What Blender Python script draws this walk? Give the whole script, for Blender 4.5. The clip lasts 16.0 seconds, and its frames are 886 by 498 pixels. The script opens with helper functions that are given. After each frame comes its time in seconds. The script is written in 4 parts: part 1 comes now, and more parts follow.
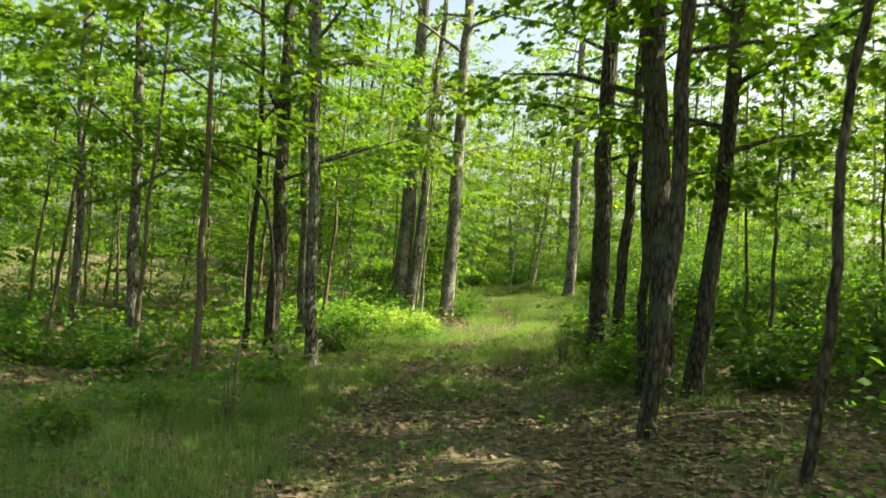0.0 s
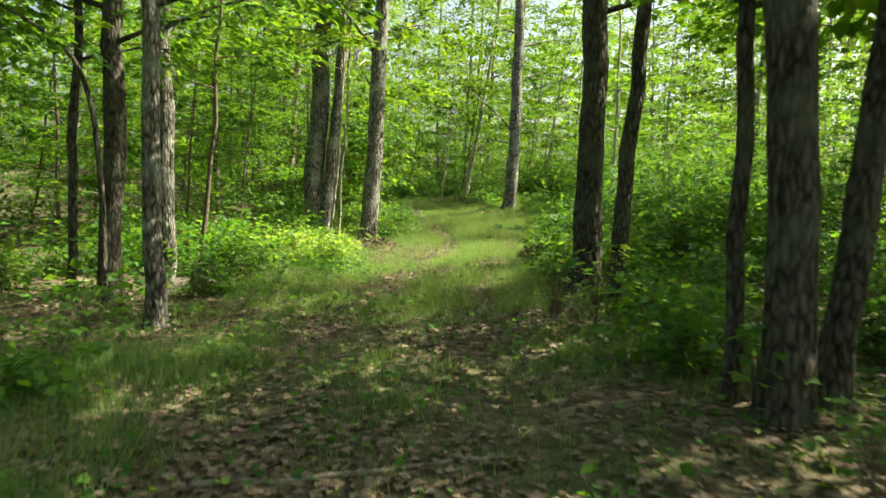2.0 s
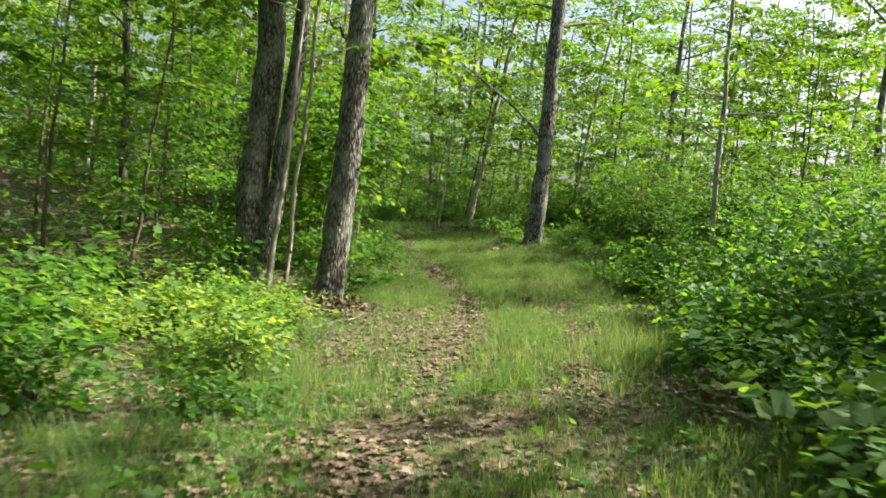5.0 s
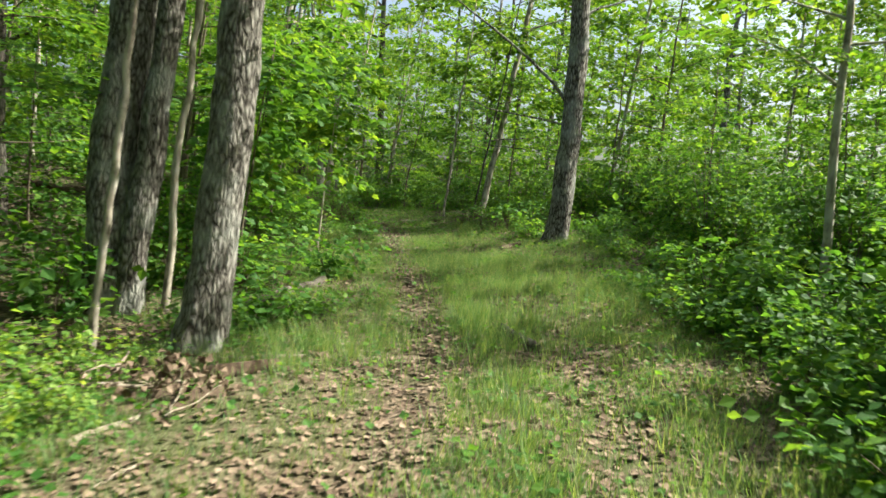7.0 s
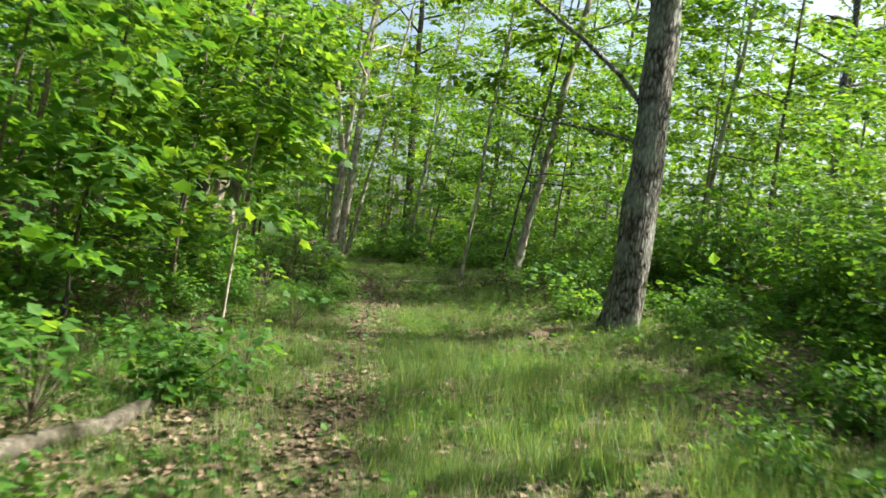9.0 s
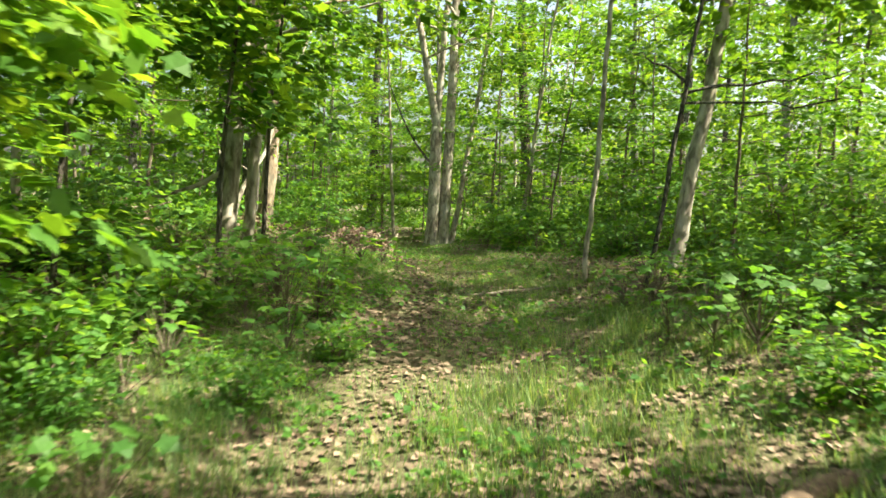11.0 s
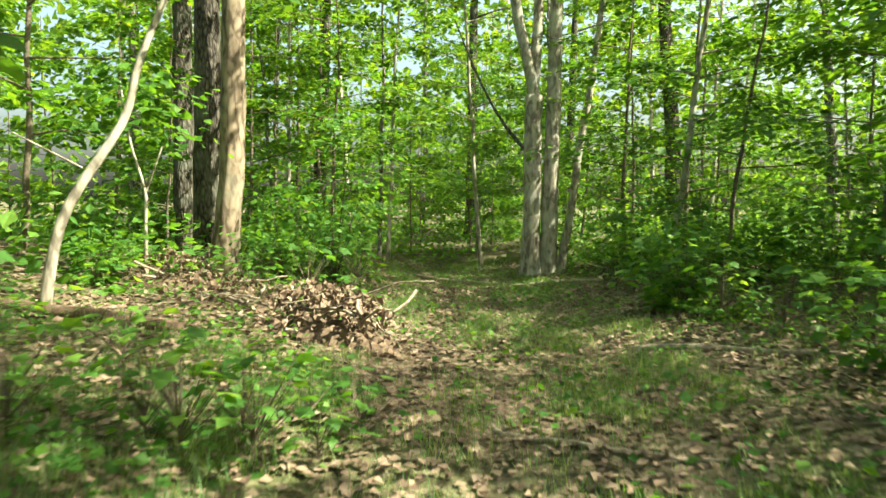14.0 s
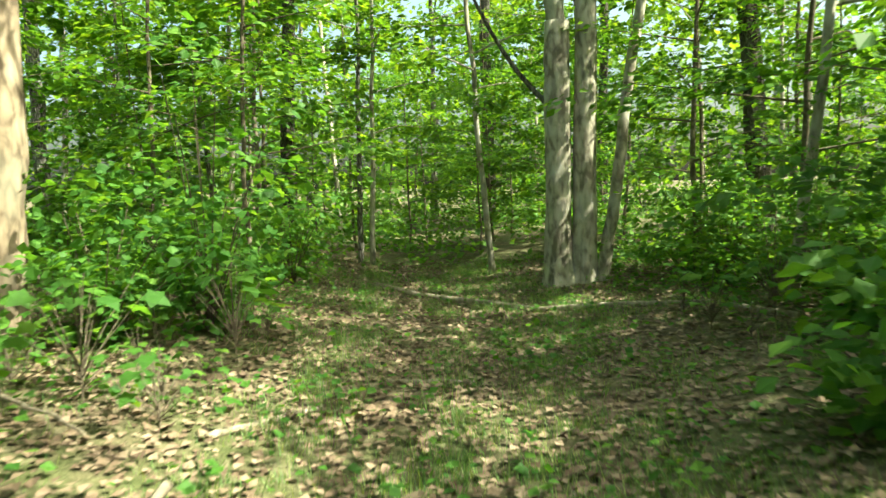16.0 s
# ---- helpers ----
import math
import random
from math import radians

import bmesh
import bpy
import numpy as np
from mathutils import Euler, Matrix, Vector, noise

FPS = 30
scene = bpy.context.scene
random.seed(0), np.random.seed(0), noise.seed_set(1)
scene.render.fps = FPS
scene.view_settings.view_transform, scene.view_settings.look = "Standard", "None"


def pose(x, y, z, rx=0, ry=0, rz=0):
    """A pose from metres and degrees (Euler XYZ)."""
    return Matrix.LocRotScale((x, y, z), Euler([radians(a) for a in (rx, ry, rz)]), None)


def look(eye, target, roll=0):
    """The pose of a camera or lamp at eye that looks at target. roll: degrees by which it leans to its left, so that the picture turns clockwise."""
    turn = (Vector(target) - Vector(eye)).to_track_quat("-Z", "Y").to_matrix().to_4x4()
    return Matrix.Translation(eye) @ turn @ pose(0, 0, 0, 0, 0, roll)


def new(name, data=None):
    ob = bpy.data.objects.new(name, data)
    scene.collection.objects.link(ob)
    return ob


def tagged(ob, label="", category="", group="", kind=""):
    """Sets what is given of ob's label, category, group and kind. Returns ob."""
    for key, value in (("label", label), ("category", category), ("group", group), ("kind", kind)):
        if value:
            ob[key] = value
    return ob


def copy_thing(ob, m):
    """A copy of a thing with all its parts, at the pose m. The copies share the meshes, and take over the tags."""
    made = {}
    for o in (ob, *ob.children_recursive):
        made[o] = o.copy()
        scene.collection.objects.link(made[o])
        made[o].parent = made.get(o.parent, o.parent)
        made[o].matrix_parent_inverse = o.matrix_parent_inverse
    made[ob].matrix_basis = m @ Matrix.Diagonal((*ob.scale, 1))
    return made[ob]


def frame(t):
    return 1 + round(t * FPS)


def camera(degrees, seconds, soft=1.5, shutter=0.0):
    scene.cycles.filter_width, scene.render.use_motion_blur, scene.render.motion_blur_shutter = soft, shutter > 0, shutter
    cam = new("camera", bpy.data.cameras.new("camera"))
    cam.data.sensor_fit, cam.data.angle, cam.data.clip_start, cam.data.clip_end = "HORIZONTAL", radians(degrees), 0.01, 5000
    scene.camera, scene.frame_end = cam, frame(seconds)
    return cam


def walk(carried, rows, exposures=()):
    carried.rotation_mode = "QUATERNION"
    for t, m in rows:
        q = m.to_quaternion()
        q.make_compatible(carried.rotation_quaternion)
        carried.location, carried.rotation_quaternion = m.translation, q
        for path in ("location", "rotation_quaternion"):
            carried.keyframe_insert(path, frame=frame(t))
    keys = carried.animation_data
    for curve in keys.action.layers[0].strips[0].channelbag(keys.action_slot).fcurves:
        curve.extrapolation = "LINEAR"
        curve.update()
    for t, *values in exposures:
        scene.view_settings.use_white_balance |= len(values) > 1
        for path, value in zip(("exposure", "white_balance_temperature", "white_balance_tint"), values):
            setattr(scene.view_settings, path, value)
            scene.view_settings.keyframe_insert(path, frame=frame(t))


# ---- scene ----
cam = camera(61.1, 16.0, soft=1.5, shutter=0.35)
PATH = [
    (0, (0.025, 0.068, 1.248), (0.025, 2.066, 1.333), 4.1),
    (0.5, (0.041, 0.912, 1.242), (0.052, 2.912, 1.22), 5.1),
    (1, (0.084, 1.809, 1.24), (0.12, 3.808, 1.178), 6.0),
    (1.5, (0.101, 2.876, 1.208), (0.261, 4.866, 1.102), 2.3),
    (2, (0.081, 3.923, 1.245), (0.298, 5.907, 1.109), 3.4),
    (2.5, (0.106, 5.128, 1.28), (0.238, 7.123, 1.213), 2.8),
    (3, (0.121, 6.29, 1.31), (0.146, 8.288, 1.244), 2.8),
    (3.5, (0.141, 7.226, 1.381), (0.283, 9.22, 1.306), 2.7),
    (4, (0.083, 8.318, 1.393), (0.208, 10.312, 1.303), 7.4),
    (4.5, (0.203, 9.497, 1.416), (0.317, 11.494, 1.409), 8.2),
    (5, (0.37, 10.706, 1.372), (0.63, 12.688, 1.295), 6.4),
    (5.2, (0.412, 11.114, 1.414), (0.682, 13.094, 1.333), 7.0),
    (7.3, (1.932, 15.65, 1.532), (2.075, 17.641, 1.402), 6.0),
    (7.5, (2.097, 16.184, 1.525), (2.227, 18.176, 1.409), 6.0),
    (8, (2.378, 17.485, 1.544), (2.581, 19.471, 1.428), 5.1),
    (8.5, (2.578, 18.805, 1.583), (2.638, 20.797, 1.421), 3.8),
    (9, (2.716, 20.016, 1.627), (2.727, 22.016, 1.626), 8.1),
    (9.5, (2.91, 21.274, 1.679), (2.78, 23.27, 1.654), 6.4),
    (10.1, (3.009, 22.939, 1.764), (2.788, 24.918, 1.703), 4.84),
    (10.7, (3.107, 24.604, 1.849), (2.796, 26.567, 1.752), 3.28),
    (11.35, (3.214, 26.408, 1.941), (2.804, 28.352, 1.806), 1.59),
    (12, (3.321, 28.212, 2.033), (2.813, 30.138, 1.859), -0.1),
    (12.5, (3.151, 29.323, 2.015), (2.568, 31.229, 1.854), 0.3),
    (13, (2.931, 30.422, 2.028), (2.346, 32.33, 1.89), 0.3),
    (13.5, (2.628, 31.583, 2.054), (1.933, 33.451, 1.893), -1.1),
    (14, (2.301, 32.652, 2.081), (1.607, 34.524, 1.961), 0.5),
    (14.5, (2.03, 33.711, 2.09), (1.297, 35.568, 1.974), 1.3),
    (15, (1.741, 34.853, 2.082), (1.06, 36.726, 1.916), -0.9),
    (15.5, (1.55, 35.873, 2.094), (0.833, 37.731, 1.915), -0.3),
    (16, (1.305, 36.945, 2.084), (0.535, 38.783, 1.917), -1.7),
]
walk(cam, [(t, look(eye, target, roll)) for t, eye, target, roll in PATH], ((0, 1.8, 7600, -3), (3, 1.8, 6800, 0), (5, 1.5, 6500, 2), (8, 1.55, 6300, 3), (9.5, 1.75, 6400, 3), (12, 2.35, 7300, -1), (14, 2.2, 7000, -5), (16, 2.25, 6900, -12)))

# ---- sky and sun ----
SUN_AZ, SUN_EL = 84, 50  # degrees: to the right of the way ahead, above the horizon
world = bpy.data.worlds.new("sky")
scene.world = world
world.use_nodes = True
sky = world.node_tree.nodes.new("ShaderNodeTexSky")
sky.sky_type = "NISHITA"
sky.sun_disc = False
sky.sun_elevation, sky.sun_rotation = radians(SUN_EL), radians(SUN_AZ)
sky.air_density, sky.dust_density, sky.ozone_density = 1.0, 7.0, 1.0
world.node_tree.links.new(sky.outputs[0], world.node_tree.nodes["Background"].inputs[0])
world.node_tree.nodes["Background"].inputs[1].default_value = 0.105
sun = new("sun", bpy.data.lights.new("sun", "SUN"))
sun.data.energy, sun.data.angle, sun.data.color = 5.0, radians(0.5), (1.0, 0.93, 0.8)
sun.matrix_world = look((60 * math.sin(radians(SUN_AZ)) * math.cos(radians(SUN_EL)), 60 * math.cos(radians(SUN_AZ)) * math.cos(radians(SUN_EL)), 60 * math.sin(radians(SUN_EL))), (0, 0, 0))


# ---- materials ----
def material(name):
    m = bpy.data.materials.new(name)
    m.use_nodes = True
    m.node_tree.nodes.clear()
    return m, m.node_tree.nodes, m.node_tree.links


def ramp(nodes, stops):
    r = nodes.new("ShaderNodeValToRGB")
    while len(r.color_ramp.elements) < len(stops):
        r.color_ramp.elements.new(0.5)
    for e, (p, c) in zip(r.color_ramp.elements, stops):
        e.position, e.color = p, (*c, 1)
    return r


def leaf_material(name, dark, mid, light, through_gain=1.65, gloss=0.58):
    """Thin leaves: each leaf has its own green; light shines through them."""
    m, n, l = material(name)
    out = n.new("ShaderNodeOutputMaterial")
    geo = n.new("ShaderNodeNewGeometry")
    info = n.new("ShaderNodeObjectInfo")
    mixv = n.new("ShaderNodeMath")
    mixv.operation = "MULTIPLY_ADD"
    l.new(info.outputs["Random"], mixv.inputs[0])
    mixv.inputs[1].default_value = 0.3
    half = n.new("ShaderNodeMath")
    half.operation = "MULTIPLY"
    l.new(geo.outputs["Random Per Island"], half.inputs[0])
    half.inputs[1].default_value = 0.7
    l.new(half.outputs[0], mixv.inputs[2])
    r = ramp(n, [(0.0, dark), (0.55, mid), (1.0, light)])
    l.new(mixv.outputs[0], r.inputs[0])
    tc = n.new("ShaderNodeTexCoord")
    veins = n.new("ShaderNodeTexNoise")
    veins.inputs["Scale"].default_value = 35
    l.new(tc.outputs["Object"], veins.inputs["Vector"])
    vary = n.new("ShaderNodeMix")
    vary.data_type, vary.blend_type = "RGBA", "MULTIPLY"
    vary.inputs["Factor"].default_value = 0.35
    l.new(r.outputs[0], vary.inputs["A"])
    l.new(veins.outputs["Fac"], vary.inputs["B"])
    bsdf = n.new("ShaderNodeBsdfPrincipled")
    bsdf.inputs["Roughness"].default_value = gloss
    bsdf.inputs["Specular IOR Level"].default_value = 0.28
    l.new(vary.outputs["Result"], bsdf.inputs["Base Color"])
    gain = n.new("ShaderNodeMix")
    gain.data_type, gain.blend_type = "RGBA", "MULTIPLY"
    gain.inputs["Factor"].default_value = 1
    l.new(vary.outputs["Result"], gain.inputs["A"])
    gain.inputs["B"].default_value = (through_gain * 1.4, through_gain * 1.15, through_gain * 0.5, 1)
    tr = n.new("ShaderNodeBsdfTranslucent")
    l.new(gain.outputs["Result"], tr.inputs["Color"])
    mix = n.new("ShaderNodeMixShader")
    mix.inputs[0].default_value = 0.5
    l.new(bsdf.outputs[0], mix.inputs[1])
    l.new(tr.outputs[0], mix.inputs[2])
    l.new(mix.outputs[0], out.inputs[0])
    return m


def bark_material(name, dark, mid, light, lichen, furrow=1.0, smooth=False):
    """Furrowed bark: upright cracks, lichen patches and a fine grain."""
    m, n, l = material(name)
    out = n.new("ShaderNodeOutputMaterial")
    tc = n.new("ShaderNodeTexCoord")
    mp = n.new("ShaderNodeMapping")
    mp.inputs["Scale"].default_value = (26, 26, 8.5) if not smooth else (11, 11, 4.5)
    l.new(tc.outputs["Object"], mp.inputs["Vector"])
    a = n.new("ShaderNodeTexNoise")
    a.inputs["Scale"].default_value, a.inputs["Detail"].default_value, a.inputs["Distortion"].default_value = 1.0, 6, 0.6
    l.new(mp.outputs[0], a.inputs["Vector"])
    v = n.new("ShaderNodeTexVoronoi")
    v.feature = "DISTANCE_TO_EDGE"
    v.inputs["Scale"].default_value = 0.9
    l.new(mp.outputs[0], v.inputs["Vector"])
    add = n.new("ShaderNodeMath")
    add.operation = "MULTIPLY_ADD"
    l.new(v.outputs["Distance"], add.inputs[0])
    add.inputs[1].default_value = 1.1 * furrow
    l.new(a.outputs["Fac"], add.inputs[2])
    r = ramp(n, [(0.44, dark), (0.62, mid), (0.95, light)])
    l.new(add.outputs[0], r.inputs[0])
    big = n.new("ShaderNodeTexNoise")
    big.inputs["Scale"].default_value, big.inputs["Detail"].default_value = 2.3, 4
    l.new(tc.outputs["Object"], big.inputs["Vector"])
    br = ramp(n, [(0.5, (0, 0, 0)), (0.62, (1, 1, 1))])
    l.new(big.outputs["Fac"], br.inputs[0])
    fac = n.new("ShaderNodeMath")
    fac.operation = "MULTIPLY"
    l.new(br.outputs[0], fac.inputs[0])
    fac.inputs[1].default_value = 0.5
    mix = n.new("ShaderNodeMix")
    mix.data_type = "RGBA"
    l.new(fac.outputs[0], mix.inputs["Factor"])
    l.new(r.outputs[0], mix.inputs["A"])
    mix.inputs["B"].default_value = (*lichen, 1)
    bsdf = n.new("ShaderNodeBsdfPrincipled")
    bsdf.inputs["Roughness"].default_value = 0.9
    bsdf.inputs["Specular IOR Level"].default_value = 0.2
    l.new(mix.outputs["Result"], bsdf.inputs["Base Color"])
    bump = n.new("ShaderNodeBump")
    bump.inputs["Strength"].default_value, bump.inputs["Distance"].default_value = (0.9, 0.03) if not smooth else (0.4, 0.012)
    l.new(add.outputs[0], bump.inputs["Height"])
    l.new(bump.outputs[0], bsdf.inputs["Normal"])
    l.new(bsdf.outputs[0], out.inputs[0])
    return m


def litter_material(name, stops, rough=0.85, island=True):
    """Dead leaves and wood: each piece has its own brown."""
    m, n, l = material(name)
    out = n.new("ShaderNodeOutputMaterial")
    tc = n.new("ShaderNodeTexCoord")
    a = n.new("ShaderNodeTexNoise")
    a.inputs["Scale"].default_value, a.inputs["Detail"].default_value = 28, 5
    l.new(tc.outputs["Object"], a.inputs["Vector"])
    geo = n.new("ShaderNodeNewGeometry")
    s = n.new("ShaderNodeMath")
    s.operation = "MULTIPLY_ADD"
    l.new(geo.outputs["Random Per Island"], s.inputs[0])
    s.inputs[1].default_value = 0.75 if island else 0.1
    t = n.new("ShaderNodeMath")
    t.operation = "MULTIPLY"
    l.new(a.outputs["Fac"], t.inputs[0])
    t.inputs[1].default_value = 0.25 if island else 0.9
    l.new(t.outputs[0], s.inputs[2])
    r = ramp(n, stops)
    l.new(s.outputs[0], r.inputs[0])
    bsdf = n.new("ShaderNodeBsdfPrincipled")
    bsdf.inputs["Roughness"].default_value = rough
    bsdf.inputs["Specular IOR Level"].default_value = 0.25
    l.new(r.outputs[0], bsdf.inputs["Base Color"])
    bump = n.new("ShaderNodeBump")
    bump.inputs["Strength"].default_value, bump.inputs["Distance"].default_value = 0.6, 0.01
    l.new(a.outputs["Fac"], bump.inputs["Height"])
    l.new(bump.outputs[0], bsdf.inputs["Normal"])
    l.new(bsdf.outputs[0], out.inputs[0])
    return m


def ground_material():
    """Forest soil under dead leaves: brown humus, pale leaf flakes, mossy patches."""
    m, n, l = material("forest_soil")
    out = n.new("ShaderNodeOutputMaterial")
    tc = n.new("ShaderNodeTexCoord")
    flakes = n.new("ShaderNodeTexVoronoi")
    flakes.inputs["Scale"].default_value = 16
    l.new(tc.outputs["Object"], flakes.inputs["Vector"])
    fr = ramp(n, [(0.0, (0.048, 0.034, 0.023)), (0.35, (0.085, 0.062, 0.043)), (0.7, (0.135, 0.1, 0.07)), (1.0, (0.2, 0.155, 0.115))])
    sep = n.new("ShaderNodeSeparateColor")
    l.new(flakes.outputs["Color"], sep.inputs[0])
    l.new(sep.outputs[0], fr.inputs[0])
    big = n.new("ShaderNodeTexNoise")
    big.inputs["Scale"].default_value, big.inputs["Detail"].default_value, big.inputs["Roughness"].default_value = 0.8, 6, 0.65
    l.new(tc.outputs["Object"], big.inputs["Vector"])
    bf = ramp(n, [(0.4, (0, 0, 0)), (0.58, (1, 1, 1))])
    l.new(big.outputs["Fac"], bf.inputs[0])
    k = n.new("ShaderNodeMath")
    k.operation = "MULTIPLY"
    l.new(bf.outputs[0], k.inputs[0])
    k.inputs[1].default_value = 0.6
    mix = n.new("ShaderNodeMix")
    mix.data_type = "RGBA"
    l.new(k.outputs[0], mix.inputs["Factor"])
    l.new(fr.outputs[0], mix.inputs["A"])
    mix.inputs["B"].default_value = (0.06, 0.085, 0.025, 1)
    fine = n.new("ShaderNodeTexNoise")
    fine.inputs["Scale"].default_value, fine.inputs["Detail"].default_value = 40, 5
    l.new(tc.outputs["Object"], fine.inputs["Vector"])
    bump = n.new("ShaderNodeBump")
    bump.inputs["Strength"].default_value, bump.inputs["Distance"].default_value = 0.9, 0.03
    l.new(fine.outputs["Fac"], bump.inputs["Height"])
    bsdf = n.new("ShaderNodeBsdfPrincipled")
    bsdf.inputs["Roughness"].default_value = 0.95
    bsdf.inputs["Specular IOR Level"].default_value = 0.15
    l.new(mix.outputs["Result"], bsdf.inputs["Base Color"])
    l.new(bump.outputs[0], bsdf.inputs["Normal"])
    l.new(bsdf.outputs[0], out.inputs[0])
    return m


SOIL = ground_material()
LEAF = leaf_material("maple_leaf", (0.034, 0.105, 0.016), (0.075, 0.185, 0.024), (0.17, 0.29, 0.035))
LEAF_HIGH = leaf_material("canopy_leaf", (0.04, 0.11, 0.016), (0.09, 0.19, 0.024), (0.19, 0.29, 0.035))
LEAF_SHRUB = leaf_material("shrub_leaf", (0.034, 0.11, 0.02), (0.075, 0.19, 0.03), (0.16, 0.29, 0.045))
GRASS = leaf_material("grass_blade", (0.06, 0.15, 0.042), (0.125, 0.245, 0.085), (0.32, 0.385, 0.18), 1.3)
# Shrub green made paler and yellower: sunlight on the leaves put into their colour
LEAF_SUNLIT = leaf_material("sunlit_herb_leaf", (0.07, 0.17, 0.03), (0.15, 0.28, 0.05), (0.34, 0.44, 0.12))
BARK = bark_material("grey_bark", (0.026, 0.022, 0.018), (0.105, 0.095, 0.083), (0.27, 0.255, 0.23), (0.3, 0.31, 0.28))
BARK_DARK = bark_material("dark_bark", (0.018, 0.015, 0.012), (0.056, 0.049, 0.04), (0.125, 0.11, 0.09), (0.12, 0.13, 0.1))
BARK_PALE = bark_material("pale_bark", (0.13, 0.112, 0.088), (0.31, 0.275, 0.225), (0.47, 0.43, 0.37), (0.42, 0.41, 0.36), 0.5, True)
DEAD_LEAF = litter_material("dead_leaf", [(0.0, (0.062, 0.041, 0.028)), (0.3, (0.12, 0.082, 0.056)), (0.65, (0.185, 0.133, 0.094)), (1.0, (0.28, 0.212, 0.158))])
GREY_WOOD = litter_material("grey_wood", [(0.2, (0.03, 0.024, 0.019)), (0.5, (0.085, 0.072, 0.058)), (0.8, (0.19, 0.165, 0.14))], 0.9, False)
BARK_TAN = bark_material("tan_bark", (0.08, 0.06, 0.042), (0.2, 0.155, 0.112), (0.33, 0.265, 0.2), (0.24, 0.22, 0.17), 0.6, True)
DEAD_WOOD = litter_material("dead_wood", [(0.2, (0.06, 0.045, 0.032)), (0.5, (0.2, 0.165, 0.125)), (0.8, (0.4, 0.35, 0.29))], 0.9, False)
ROTTEN = litter_material("rotten_wood", [(0.2, (0.022, 0.014, 0.009)), (0.5, (0.08, 0.055, 0.037)), (0.8, (0.18, 0.13, 0.09))], 0.95, False)
TWIG = litter_material("twig_bark", [(0.2, (0.035, 0.026, 0.018)), (0.5, (0.1, 0.08, 0.058)), (0.8, (0.2, 0.17, 0.13))], 0.9, False)


# ---- the lie of the land ----
def table(*pairs):
    return np.array([p[0] for p in pairs], float), np.array([p[1] for p in pairs], float)


LANE = table((-40, -1.5), (0, 0.0), (9, 0.25), (13, 0.95), (17, 1.9), (20, 2.75), (22, 2.9), (25, 2.75), (28, 2.6), (30, 2.6), (32.6, 2.3), (35, 1.6), (37.4, 1.0), (41.3, -0.1), (45, -1.8), (48, -3.4), (56, -8), (90, -30))
RISE = table((-40, 0.0), (0, 0.0), (7, 0.02), (11, 0.09), (17, 0.16), (21, 0.27), (28, 0.5), (33, 0.84), (36, 0.92), (42, 0.77), (47, 0.56), (60, 0.5), (400, 0.5))
RIGHT = table((-40, 0.06), (5, 0.08), (10, 0.11), (20, 0.13), (28, 0.2), (34, 0.2), (38, 0.12), (60, 0.08))
LEFT = table((-40, 0.05), (8, 0.07), (14, 0.1), (22, 0.1), (28, 0.03), (33, -0.12), (42, -0.1), (60, -0.05))


def smooth_at(tab, y):
    """The table's value at y, rounded over three metres."""
    return sum(np.interp(np.asarray(y, float) + o, *tab) for o in (-1.5, -0.75, 0, 0.75, 1.5)) / 5


def lane_at(y):
    return smooth_at(LANE, y)


def height_at(x, y):
    """The ground's height: a grassy track with two shallow ruts, along a gentle side slope."""
    x, y = np.asarray(x, float), np.asarray(y, float)
    d = x - lane_at(y)
    side = np.tanh(np.abs(d) / 6) * 6
    z = smooth_at(RISE, y) + np.where(d > 0, smooth_at(RIGHT, y) * side, -smooth_at(LEFT, y) * side)
    z = z - 0.035 * np.exp(-((np.abs(d) - 0.78) / 0.22) ** 2)
    off = np.clip(np.abs(d) / 3, 0.3, 1.5)
    return z + off * (0.03 * np.sin(x * 1.7 + 0.6 * y) + 0.03 * np.sin(1.3 * y - 0.8 * x + 2) + 0.012 * np.sin(4.1 * x + 1.1) * np.sin(3.7 * y))


# ---- building helpers ----
def mesh_of(name, verts, polys, smooth=False):
    """A mesh from an array of corners and a list of arrays of faces, each array with one number of corners a face."""
    me = bpy.data.meshes.new(name)
    verts = np.asarray(verts, np.float32)
    me.vertices.add(len(verts))
    me.vertices.foreach_set("co", verts.ravel())
    polys = [np.asarray(p, np.int32) for p in polys if len(p)]
    loops = np.concatenate([p.ravel() for p in polys])
    sizes = np.concatenate([np.full(len(p), p.shape[1], np.int32) for p in polys])
    starts = np.concatenate([[0], np.cumsum(sizes)[:-1]]).astype(np.int32)
    me.loops.add(len(loops))
    me.loops.foreach_set("vertex_index", loops)
    me.polygons.add(len(sizes))
    me.polygons.foreach_set("loop_start", starts)
    me.polygons.foreach_set("use_smooth", np.full(len(sizes), smooth))
    me.update(calc_edges=True)
    me.validate()
    return me


def part(name, me, mat, parent=None, label=""):
    if not me.materials:
        me.materials.append(mat)
    ob = new(name, me)
    if parent is not None:
        ob.parent = parent
    return tagged(ob, label)


def foliage(name, me, mat, parent):
    """Leaves or twigs that nobody could count, joined under their plant."""
    return tagged(part(name, me, mat, parent), kind="stuff")


def unit(v):
    return v / np.maximum(np.linalg.norm(v, axis=-1, keepdims=True), 1e-9)


